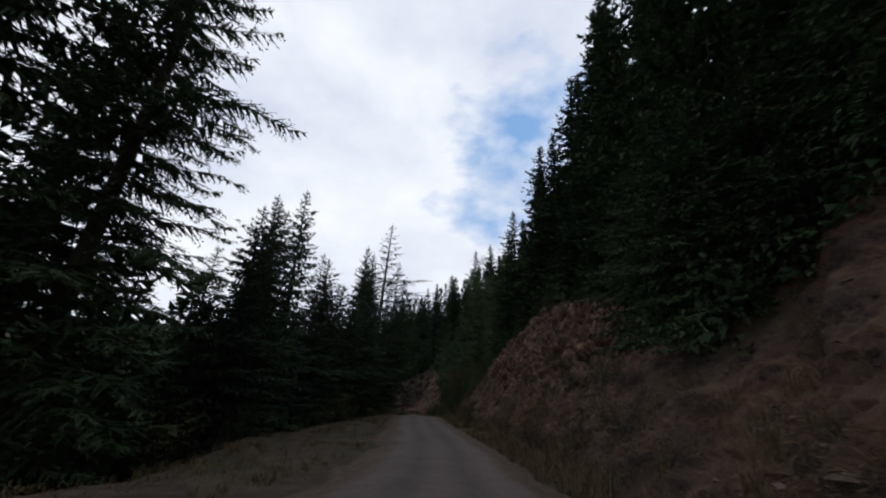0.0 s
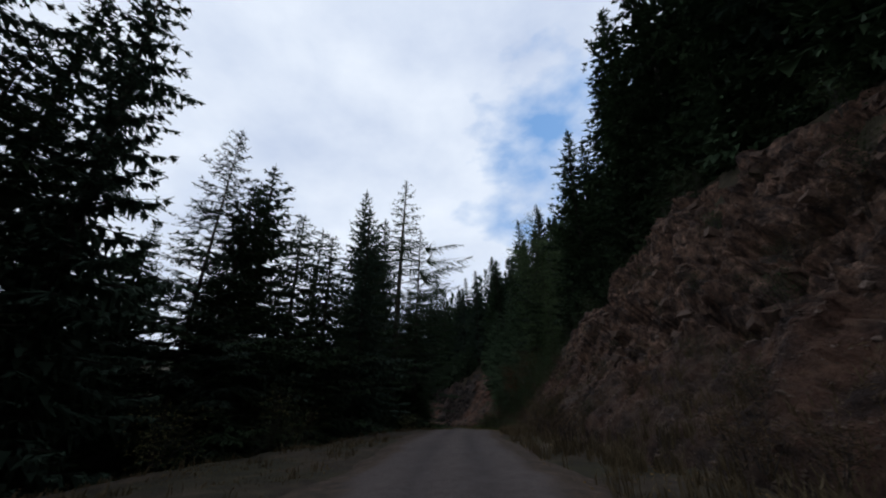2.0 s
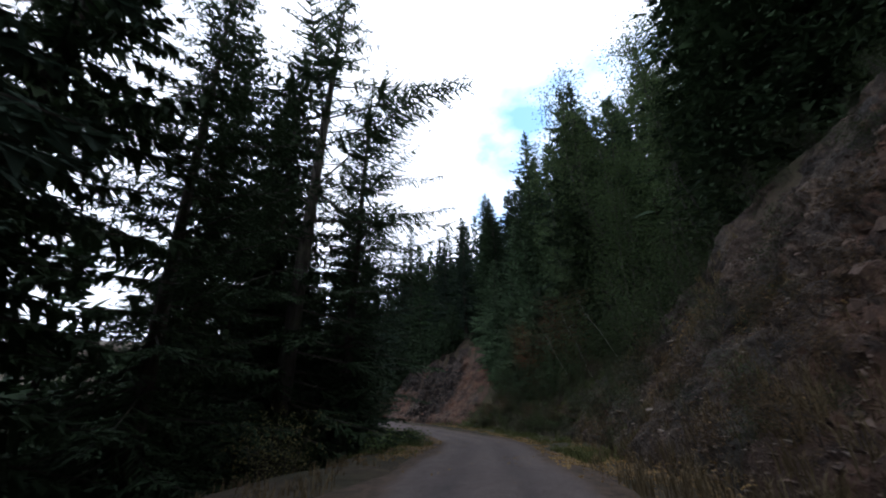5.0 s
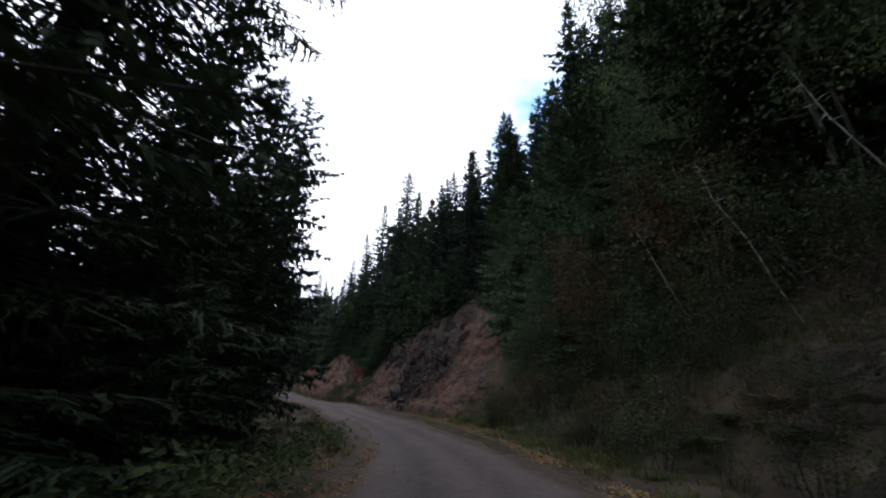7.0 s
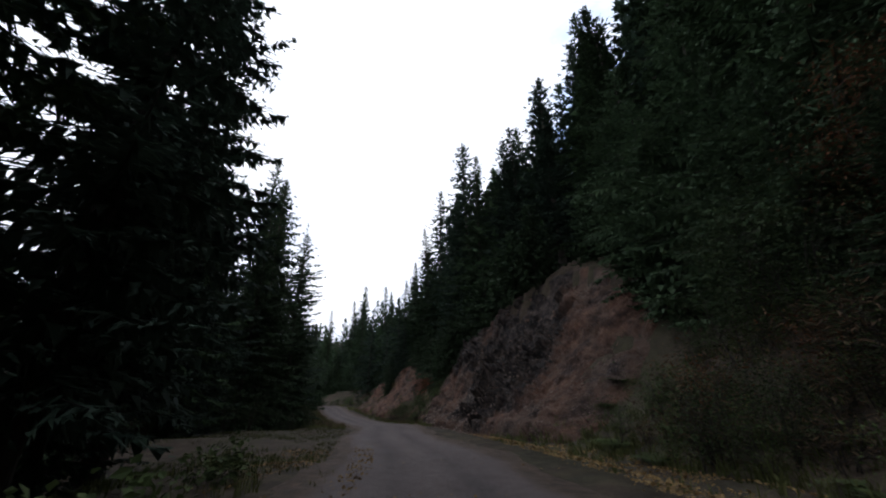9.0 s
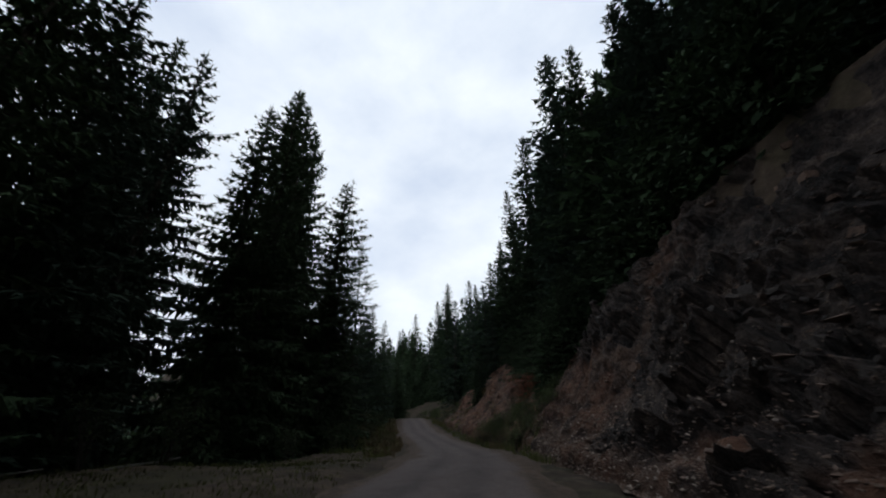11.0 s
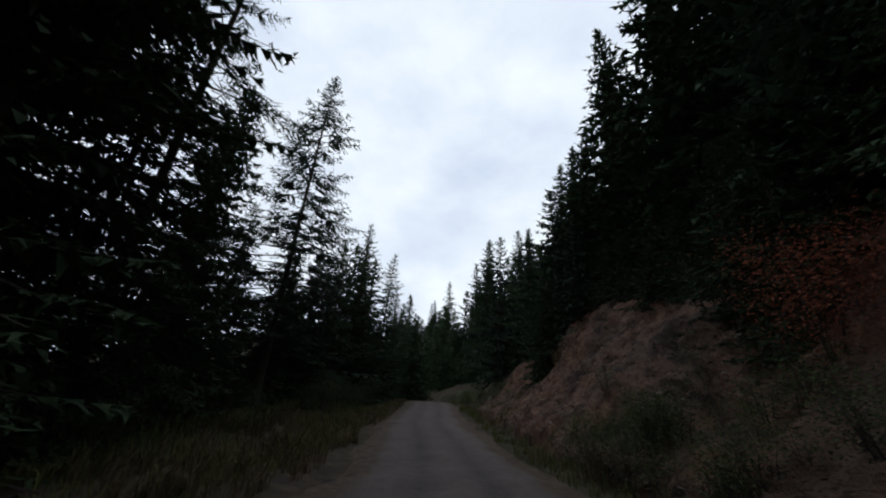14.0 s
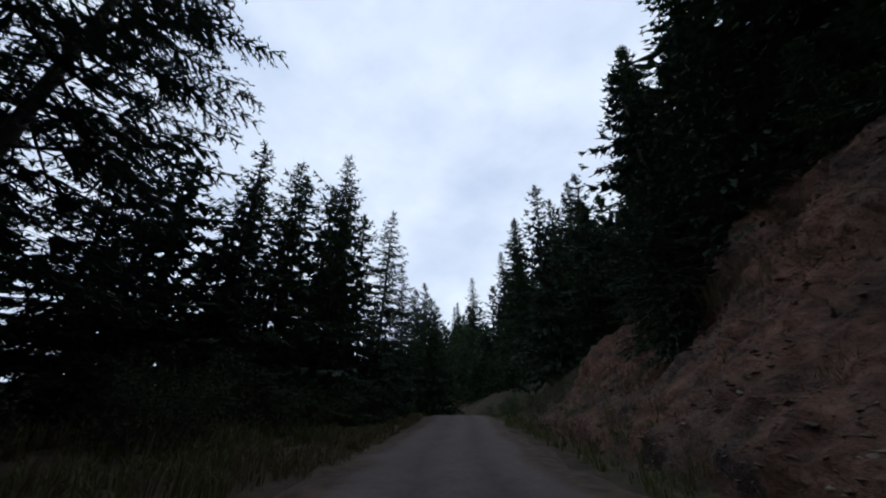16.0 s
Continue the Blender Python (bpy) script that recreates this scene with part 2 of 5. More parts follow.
M_YELLOW = foliage("yellowing_leaves", (0.050, 0.048, 0.020), (0.150, 0.135, 0.058), 0.3)
M_ORANGE = foliage("orange_leaves", (0.055, 0.026, 0.014), (0.16, 0.072, 0.034), 0.25)
M_DRY = foliage("dry_grass", (0.052, 0.038, 0.021), (0.150, 0.112, 0.062), 0.25)
M_GRASS = foliage("green_grass", (0.035, 0.045, 0.014), (0.11, 0.115, 0.04), 0.25)
M_LITTER = foliage("fallen_leaves", (0.10, 0.060, 0.028), (0.34, 0.225, 0.095), 0.1)
M_RED = foliage("red_leaves", (0.10, 0.034, 0.022), (0.25, 0.088, 0.052), 0.25)
M_BRUSH = foliage("dried_brush", (0.045, 0.030, 0.018), (0.13, 0.088, 0.05), 0.2)
M_FERN = foliage("fern_fronds", (0.03, 0.05, 0.02), (0.09, 0.115, 0.04), 0.25)


# ---- numeric tools ----
def lattice(ix, iy, iz, seed):
    h = (ix * 374761393 + iy * 668265263 + iz * 2147483647 + seed * 1274126177) & 0xFFFFFFFF
    h = ((h ^ (h >> 13)) * 1274126177) & 0xFFFFFFFF
    return ((h ^ (h >> 16)) & 0xFFFF) / 65535.0


def vnoise(x, y, z=None, seed=0):
    x, y = np.asarray(x, float), np.asarray(y, float)
    z = np.zeros_like(x) if z is None else np.asarray(z, float)
    ix, iy, iz = (np.floor(v).astype(np.int64) for v in (x, y, z))
    fx, fy, fz = x - ix, y - iy, z - iz
    fx, fy, fz = (v * v * (3 - 2 * v) for v in (fx, fy, fz))
    out = 0.0
    for a in (0, 1):
        for b in (0, 1):
            for c in (0, 1):
                w = (fx if a else 1 - fx) * (fy if b else 1 - fy) * (fz if c else 1 - fz)
                out = out + w * lattice(ix + a, iy + b, iz + c, seed)
    return out


def fbm(x, y, z=None, seed=0, octaves=4, gain=0.5):
    out, amp, tot, k = 0.0, 1.0, 0.0, 1.0
    for o in range(octaves):
        out = out + amp * (vnoise(x * k, y * k, None if z is None else z * k, seed + o) - 0.5)
        tot, amp, k = tot + amp, amp * gain, k * 2.03
    return out / tot * 2


def cells(x, y, z, seed=0):
    """Blocky cell noise: the random value of the nearest cell, the distance to the border, and the tilt of its face there."""
    ix, iy, iz = (np.floor(v).astype(np.int64) for v in (x, y, z))
    f1 = np.full(np.shape(x), 9.0)
    f2, val, lean = f1.copy(), np.zeros(np.shape(x)), np.zeros(np.shape(x))
    for a in (-1, 0, 1):
        for b in (-1, 0, 1):
            for c in (-1, 0, 1):
                jx, jy, jz = ix + a, iy + b, iz + c
                d = np.sqrt((jx + lattice(jx, jy, jz, seed) - x) ** 2 + (jy + lattice(jx, jy, jz, seed + 1) - y) ** 2 + (jz + lattice(jx, jy, jz, seed + 2) - z) ** 2)
                near = d < f1
                f2 = np.where(near, f1, np.minimum(f2, d))
                val = np.where(near, lattice(jx, jy, jz, seed + 3), val)
                face = (x - jx - lattice(jx, jy, jz, seed)) * (lattice(jx, jy, jz, seed + 4) - 0.5) + (y - jy - lattice(jx, jy, jz, seed + 1)) * (lattice(jx, jy, jz, seed + 5) - 0.35)
                lean = np.where(near, face, lean)
                f1 = np.where(near, d, f1)
    return val, f2 - f1, lean


def smooth(a, b, x):
    u = np.clip((np.asarray(x, float) - a) / (b - a), 0, 1)
    return u * u * (3 - 2 * u)


# ---- the road's line: x, y, z of its middle every ten metres or so ----
LINE = np.array([
    (-6.0, -150.0, 14.0), (-4.2, -100.0, 10.0), (-2.6, -60.0, 6.8), (-1.45, -30.0, 3.43), (-0.68, -10.0, 1.14), (-0.3, 0.0, 0.0),
    (-0.17, 10.0, -1.13), (-0.44, 20.0, -1.96), (-1.5, 29.9, -2.49), (-2.4, 39.9, -3.07), (-2.8, 49.8, -3.7), (-2.6, 59.8, -4.68),
    (-2.3, 69.9, -5.79), (-3.9, 79.9, -6.86), (-7.5, 89.4, -7.51), (-12.6, 98.1, -8.04), (-18.0, 106.5, -8.51), (-24.0, 114.5, -9.17),
    (-30.2, 122.4, -9.79), (-36.82, 129.92, -9.87), (-43.45, 137.43, -9.77), (-50.18, 144.89, -9.52), (-56.85, 152.4, -9.31), (-63.7, 159.37, -9.8),
    (-71.41, 164.66, -10.5), (-79.21, 168.84, -11.5), (-87.45, 171.66, -12.9), (-96.09, 172.86, -13.5), (-120.89, 174.55, -14.3), (-181.42, 182.13, -15.3),
    (-301.65, 207.17, -15.3)])


def sampled(points, step):
    """Catmull-Rom through the points, then even steps."""
    out = []
    p = np.vstack([2 * points[0] - points[1], points, 2 * points[-1] - points[-2]])
    for k in range(1, len(p) - 2):
        for u in np.linspace(0, 1, 24, endpoint=False):
            a, b, c, d = p[k - 1], p[k], p[k + 1], p[k + 2]
            out.append(0.5 * (2 * b + (c - a) * u + (2 * a - 5 * b + 4 * c - d) * u * u + (3 * b - a - 3 * c + d) * u ** 3))
    out = np.array(out)
    run = np.r_[0, np.cumsum(np.hypot(*np.diff(out[:, :2], axis=0).T))]
    even = np.arange(0, run[-1], step)
    return np.stack([np.interp(even, run, out[:, i]) for i in range(3)], 1), even


MID, RUN = sampled(LINE, 0.5)
RUN = RUN - RUN[np.argmin(np.abs(MID[:, 1]) + np.abs(MID[:, 0]))]
WAY = np.gradient(MID[:, :2], axis=0)
WAY /= np.linalg.norm(WAY, axis=1, keepdims=True)
RIGHT = np.stack([WAY[:, 1], -WAY[:, 0]], 1)


def along(s):
    """Middle, right-hand direction and height of the road at s."""
    s = np.asarray(s, float)
    x, y, z = (np.interp(s, RUN, MID[:, i]) for i in range(3))
    rx, ry = np.interp(s, RUN, RIGHT[:, 0]), np.interp(s, RUN, RIGHT[:, 1])
    return x, y, z, rx, ry


def road_coords(x, y):
    """s and signed distance d (right is positive) of points of the plan."""
    x, y = np.ravel(x), np.ravel(y)
    s, d = np.empty(len(x)), np.empty(len(x))
    for k in range(0, len(x), 4000):
        q = slice(k, k + 4000)
        dx, dy = x[q, None] - MID[None, ::2, 0], y[q, None] - MID[None, ::2, 1]
        i = np.argmin(dx * dx + dy * dy, axis=1) * 2
        ax, ay = x[q] - MID[i, 0], y[q] - MID[i, 1]
        s[q] = RUN[i] + ax * WAY[i, 0] + ay * WAY[i, 1]
        side = ax * RIGHT[i, 0] + ay * RIGHT[i, 1]
        d[q] = np.where(np.abs(side) < 30, side, np.sign(side) * np.hypot(ax, ay))
    return s, d


# right-hand bank: s, distance of its foot, distance and height of its edge, share of bare rock
BANK = np.array([
    (-60, 4.2, 12, 8.5, 0.1), (0, 4.2, 12, 8.5, 0.1), (9, 4.2, 12, 8.6, 0.15), (14, 4.4, 10.4, 6.2, 0.15), (19, 4.8, 12.6, 7.6, 0.45), (24, 5.3, 13.8, 9.2, 0.8),
    (30, 5.5, 14.4, 11.2, 0.9), (36, 5.2, 13.8, 12.0, 0.85), (40, 4.9, 13.4, 12.0, 0.8), (44, 4.7, 13.0, 10.6, 0.7), (50, 4.6, 12.8, 9.4, 0.5), (57, 4.5, 12.2, 9.8, 0.35),
    (60, 4.6, 11.0, 9.0, 0.25), (63.5, 5.0, 10.4, 7.2, 0.1), (68, 5.4, 9.6, 5.2, 0.02), (72, 5.5, 8.8, 3.9, 0.0), (76, 5.6, 8.0, 2.8, 0.0), (88, 5.4, 8.0, 2.8, 0.0), (92.5, 4.8, 10.5, 3.6, 0.02),
    (95.5, 4.4, 11.2, 6.2, 0.05), (98, 4.2, 11.8, 9.0, 0.08), (100.5, 4.0, 12, 10.3, 0.4), (103, 4.0, 11.2, 10.6, 0.95), (107.5, 4.0, 9.2, 9.4, 0.95), (110.5, 4.0, 8.6, 8.2, 0.4), (112.5, 4.0, 8.6, 7.7, 0.08), (115, 4.1, 8.7, 7.2, 0.04), (119, 4.2, 12, 9.0, 0.15),
    (124, 4.6, 11, 7.0, 0.05), (128, 4.8, 10, 6.0, 0.05), (133, 4.4, 10.5, 5.9, 0.1), (140, 4.2, 11.2, 7.4, 0.2), (146, 4.1, 11.6, 9.3, 0.2), (149, 4.2, 11.9, 8.2, 0.12),
    (154, 4.3, 10.8, 6.0, 0.05), (158, 4.4, 9.2, 4.4, 0.0), (161, 4.6, 9.0, 3.5, 0.0), (168, 4.8, 8.0, 3.2, 0.0), (190, 5.0, 9, 3.5, 0.0), (400, 5.0, 9, 3.5, 0.0)])
# left-hand shoulder: s, width of the flat
SHOULDER = np.array([(-60, 4.6), (0, 4.8), (10, 6.2), (20, 8.0), (28, 7.6), (38, 6.0), (50, 4.8), (60, 4.4), (75, 4.4), (84, 5.6), (92, 9.4), (100, 12.0), (108, 11.0),
                     (116, 7.2), (124, 5.4), (132, 6.6), (140, 7.8), (150, 6.0), (170, 4.6), (400, 4.6)])


# how far the worn carriageway swings off the middle line
SWING = np.array([(-60, 0.1), (0, 0.2), (30, 0.3), (63, 0.1), (80, -0.5), (90, -1.1), (103, -1.2), (110, -0.3), (117, 0.5), (130, 0.45), (139, 0.1), (146, -0.4), (160, 0.0), (400, 0.0)])


def swing(s):
    return np.interp(s, SWING[:, 0], SWING[:, 1])


def bank_at(s):
    return [np.interp(s, BANK[:, 0], BANK[:, i]) for i in range(1, 5)]


def rise(s, d):
    """Height of the ground over the road's middle."""
    foot, edge, top, _ = bank_at(s)
    wide = np.interp(s, SHOULDER[:, 0], SHOULDER[:, 1])
    u = np.clip((d - foot) / (edge - foot), 0, 1)
    right = top * u * (0.62 + 0.38 * u)
    over = np.maximum(d - edge, 0)
    steep = 0.62 - 0.27 * smooth(165, 230, s)
    right = right + steep * np.minimum(over, 60) + 0.2 * np.clip(over - 60, 0, 150)
    right = right - 0.10 * smooth(2.6, 3.4, d) * (1 - smooth(3.6, 4.6, d))
    out = np.maximum(-d - wide, 0)
    left = -0.02 * np.maximum(-d - 2.6, 0) - 0.55 * np.minimum(out, 26) * smooth(0, 3, out) - 0.12 * np.clip(out - 26, 0, 60)
    left = left + 0.10 * np.clip(out - 300, 0, 700) + 0.06 * np.clip(-d - 3, 0, 9) * smooth(92, 99, s) * (1 - smooth(109, 116, s))
    left = left + 0.16 * np.clip(-d - 3.3, 0, 4) * smooth(126, 133, s) * (1 - smooth(145, 153, s))
    return np.where(d > 0, right, left)


def ground_z(x, y):
    shape = np.shape(x)
    x, y = np.ravel(np.asarray(x, float)), np.ravel(np.asarray(y, float))
    s, d = road_coords(x, y)
    zr = np.interp(s, RUN, MID[:, 2])
    far = np.clip(-0.066 * y, -13, 4)
    k = smooth(25, 90, np.abs(d))
    z = zr * (1 - k) + far * k + rise(s, d)
    rough = smooth(3.0, 7.0, np.abs(d))
    z = z + rough * (0.35 * fbm(x / 3.1, y / 3.1, seed=3) + 1.2 * smooth(14, 40, np.abs(d)) * fbm(x / 17, y / 17, seed=9))
    z = z + smooth(60, 300, np.abs(d)) * 8 * fbm(x / 140, y / 140, seed=5)
    foot, edge, top, rock = bank_at(s)
    bare = (1 - smooth(69, 73, s)) + smooth(92, 96, s) * (1 - smooth(155, 160, s))
    sunk = 0.55 + 1.9 * smooth(96, 99, s) * (1 - smooth(114, 118, s))
    z = z - sunk * bare * smooth(foot - 0.2, foot + 0.8, d) * (1 - smooth(edge - 1.0, edge + 0.3, d))
    z = z - 0.14 * (1 - smooth(2.5, 3.2, np.abs(d - swing(s))))
    return z.reshape(shape)


def mesh(name, verts, faces, mat, smooth_shade=False):
    me = bpy.data.meshes.new(name)
    me.from_pydata([tuple(v) for v in np.asarray(verts, float).tolist()], [], faces if isinstance(faces, list) else np.asarray(faces).tolist())
    me.materials.append(mat)
    if smooth_shade:
        me.polygons.foreach_set("use_smooth", [True] * len(me.polygons))
    me.update()
    return me


def grid_faces(nu, nv):
    i = np.arange(nu * nv).reshape(nu, nv)
    return np.stack([i[:-1, :-1], i[1:, :-1], i[1:, 1:], i[:-1, 1:]], -1).reshape(-1, 4)


def part(name, verts, faces, mat, parent, label="", smooth_shade=False):
    ob = new(name, mesh(name, verts, faces, mat, smooth_shade))
    ob.parent = parent
    return tagged(ob, label)


# ---- ground: one sheet to the horizon ----
def spread(lo, hi, step, reach, growth=1.22):
    mid = np.arange(lo, hi + step / 2, step)
    out, g = [], step
    while sum(out) < reach:
        g *= growth
        out.append(g)
    ext = np.cumsum(out)
    return np.concatenate([lo - ext[::-1], mid, mid[-1] + ext])


gx, gy = spread(-80, 30, 1.0, 1800), spread(-12, 190, 1.0, 1800)
GX, GY = np.meshgrid(gx, gy, indexing="ij")
GZ = ground_z(GX, GY)
ground = new("ground", mesh("ground", np.stack([GX, GY, GZ], -1).reshape(-1, 3), grid_faces(len(gx), len(gy))[:, ::1], M_FLOOR, True))
tagged(ground, "brown and green forest floor of a wooded hillside", "ground", kind="structure")

# ---- gravel road ----
rs = np.arange(-120, 290, 0.4)
rd = np.array([-4.1, -3.8, -3.4, -3.0, -2.6, -2.2, -1.8, -1.45, -1.15, -0.85, -0.55, -0.25, 0.0, 0.25, 0.55, 0.85, 1.15, 1.45, 1.8, 2.2, 2.6, 3.0, 3.4, 3.7, 3.95])
RS, RD = np.meshgrid(rs, rd, indexing="ij")
mx, my, mz, qx, qy = along(RS)
edge_wave = 0.75 * fbm(RS / 3.0, RD * 0 + np.sign(RD) * 7.0, seed=21) * smooth(2.0, 3.4, np.abs(RD))
RDW = 0.9 * RD + swing(RS) + edge_wave * np.sign(RD)
RX, RY = mx + RDW * qx, my + RDW * qy
TRACK = np.exp(-((RD - 0.85) / 0.38) ** 2) + np.exp(-((RD + 0.85) / 0.38) ** 2)
RZ = mz + 0.06 * (1 - np.minimum(1, np.abs(RD) / 3.0) ** 2) - 0.045 * TRACK + 0.05 * fbm(RX / 0.9, RY / 0.9, seed=31)
RZ = RZ - 0.34 * smooth(2.9, 4.0, np.abs(RD)) ** 1.5
road_mesh = mesh("road", np.stack([RX, RY, RZ], -1).reshape(-1, 3), grid_faces(len(rs), len(rd)), M_GRAVEL, True)
road_mesh.attributes.new("verge", "FLOAT", "POINT").data.foreach_set("value", np.ravel(smooth(1.7, 3.0, np.abs(RD) + 0.5 * fbm(RS / 1.5, RD, seed=23))).astype(np.float32))
road_mesh.attributes.new("track", "FLOAT", "POINT").data.foreach_set("value", np.ravel(np.clip(TRACK * (0.75 + 0.5 * fbm(RS / 4, RD, seed=24)), 0, 1)).astype(np.float32))
road = tagged(new("road", road_mesh), "dark grey-brown gravel forest road with worn wheel tracks", "road", kind="structure")


# ---- cut bank: soil and broken rock along the uphill side ----
def bank_surface(s, u):
    """Place on the bank's skin: s along the road, u from the foot (0) to the edge (1)."""
    foot, edge, top, rock = bank_at(s)
    d = foot - 0.25 + (edge - foot + 0.65) * u
    x, y, z, rx, ry = along(s)
    h = rise(s, d)
    px, py, pz = x + rx * d, y + ry * d, z + h
    wob = u + 0.25 * fbm(s / 3.0, u * 3, seed=44)
    mid = smooth(96, 99, s) * (1 - smooth(114, 118, s))
    rocky = rock * (smooth(0.22, 0.5, wob) * (1 - mid) + mid * smooth(0.1, 0.24, wob) * (1 - 0.4 * smooth(0.56, 0.74, wob)))
    crest = smooth(109, 112, s) * (1 - smooth(120, 123, s))
    rocky = np.maximum(rocky, 0.8 * crest * smooth(0.56, 0.74, wob))
    big, gap, tilt = cells(s / 1.5 + 0.08 * pz, pz / 1.9, d / 2.2, 50)
    small, gap2, tilt2 = cells(s / 0.66 + 0.1 * pz, pz / 0.6, d / 0.9, 60)
    push = rocky * (1.25 * (big - 0.4) + 1.8 * tilt + 0.55 * (small - 0.45) + 0.85 * tilt2 - 0.4 * (1 - smooth(0, 0.1, gap)) - 0.16 * (1 - smooth(0, 0.14, gap2))) + (1 - rocky) * (0.3 * fbm(s / 0.9, pz / 0.9, seed=70, octaves=3))
    strata = (pz / 0.62 + 0.9 * fbm(s / 2.2, pz / 1.5, seed=91) + 0.12 * s) % 1.0
    clods, _, _ = cells(s / 0.42, pz / 0.42, d / 0.42, 95)
    late = smooth(122, 126, s)
    push = push + rocky * 0.16 * (strata ** 2 - 0.4) + (1 - rocky) * ((0.16 - 0.1 * late) * (clods - 0.5) + 0.34 * fbm(s / 2.3, pz / 2.0, seed=97))
    push = push + late * (1 - rocky) * 0.6 * fbm(s / 2.4, pz / 2.0, seed=98, octaves=5, gain=0.6)
    push = push + 0.9 * fbm(s / 5.0, pz / 4.0, seed=80) * smooth(0.1, 0.4, u) - 0.6 * mid * smooth(0.04, 0.2, u)
    push = np.maximum(push, -0.85)
    hold = smooth(0.0, 0.12, u) * (1 - smooth(0.9, 1.0, u))
    push = (push + 0.3) * hold - 0.22 * (1 - hold)
    return px - rx * push * 0.75, py - ry * push * 0.75, pz + push * 0.65, rocky


def build_bank(lo, hi, label, mat):
    bs, bu = np.arange(lo, hi, 0.12), np.linspace(0, 1, 112)
    sv, uv = np.meshgrid(bs, bu, indexing="ij")
    x, y, z, rocky = bank_surface(sv, uv)
    ends = smooth(lo, lo + 2.5, sv) * (1 - smooth(hi - 2.5, hi, sv))
    z = z - 0.9 * (1 - ends)
    me = mesh("cut_bank", np.stack([x, y, z], -1).reshape(-1, 3), grid_faces(len(bs), len(bu)), mat, False)
    me.attributes.new("rocky", "FLOAT", "POINT").data.foreach_set("value", np.ravel(rocky).astype(np.float32))
    return tagged(new("cut_bank", me), label, "bank", kind="structure")


bank_low = build_bank(-14, 57, "steep bank of reddish soil and pale broken rock", M_BANK)
bank_bend = build_bank(52, 74, "overgrown brown soil bank with loose stones", M_BROWN)
bank_mid = build_bank(92, 123.5, "dark layered rock face over a reddish scree slope", M_SLATE)
bank_end = build_bank(123, 160, "bare reddish soil bank under the trees", M_CLAY)


# ---- conifers ----
def tube(path, radii, sides):
    """Rings round a path; returns vertices and faces."""
    v, f = [], []
    for k, (p, r) in enumerate(zip(path, radii)):
        a = path[min(k + 1, len(path) - 1)] - path[max(k - 1, 0)]
        a = a / (np.linalg.norm(a) + 1e-9)
        e = np.cross(a, (0.31, 0.95, 0.05) if abs(a[1]) < 0.9 else (1, 0, 0))
        e /= np.linalg.norm(e)
        g = np.cross(a, e)
        for q in range(sides):
            w = 2 * math.pi * q / sides
            v.append(p + r * (math.cos(w) * e + math.sin(w) * g))
    for k in range(len(path) - 1):
        for q in range(sides):
            n = (q + 1) % sides
            f.append((k * sides + q, k * sides + n, (k + 1) * sides + n, (k + 1) * sides + q))
    return v, f


class Build:
    def __init__(self):
        self.v, self.f = [], []

    def add(self, v, f):
        o = len(self.v)
        self.v.extend(v)
        self.f.extend(tuple(o + i for i in q) for q in f)


def unit(v):
    return v / (np.linalg.norm(v, axis=-1, keepdims=True) + 1e-9)


UP = np.array((0.0, 0.0, 1.0))


FROND = np.array([((0.0, -0.06, 0), (0.35, 0.26, -0.03), (1.1, 0.0, -0.05)), ((0.0, 0.06, 0), (1.1, 0.0, -0.05), (0.35, -0.26, -0.03))])


def sprays(base, way, across, length, pattern, rng):
    """Small leaflets set by a pattern of triangles."""
    base, way, across, length = (np.asarray(v, float) for v in (base, way, across, length))
    up = np.cross(way, across)
    tri = pattern[None] * length[:, None, None, None]
    tri = tri * rng.uniform(0.82, 1.2, (len(base), len(pattern), 1, 1))
    v = base[:, None, None] + tri[..., 0:1] * way[:, None, None] + tri[..., 1:2] * across[:, None, None] + tri[..., 2:3] * up[:, None, None]
    v = v + rng.normal(0, 0.02, v.shape) * length[:, None, None, None]
    v = v.reshape(-1, 3)
    return v, np.arange(len(v)).reshape(-1, 3)


# spacing of side shoots, of the needled twigs on them, and a twig's width, by the closeness at which a tree is seen
FINENESS = {"close": (0.18, 0.11, 0.074), "fine": (0.26, 0.18, 0.105), "plain": (0.46, 0.34, 0.190), "far": (1.3, 1.2, 0.55)}


def slips(base, way, length, wide, rng):
    """Slender needled twigs: one narrow triangle each, turned at random about its axis."""
    across = unit(np.cross(way, UP + rng.normal(0, 0.5, way.shape))) * (np.asarray(wide) * rng.uniform(0.7, 1.25, len(base)))[:, None] / 2
    at = base + way * (length * 0.22)[:, None]
    return np.stack([base - across * 0.6, at + across, base + way * length[:, None]], 1)


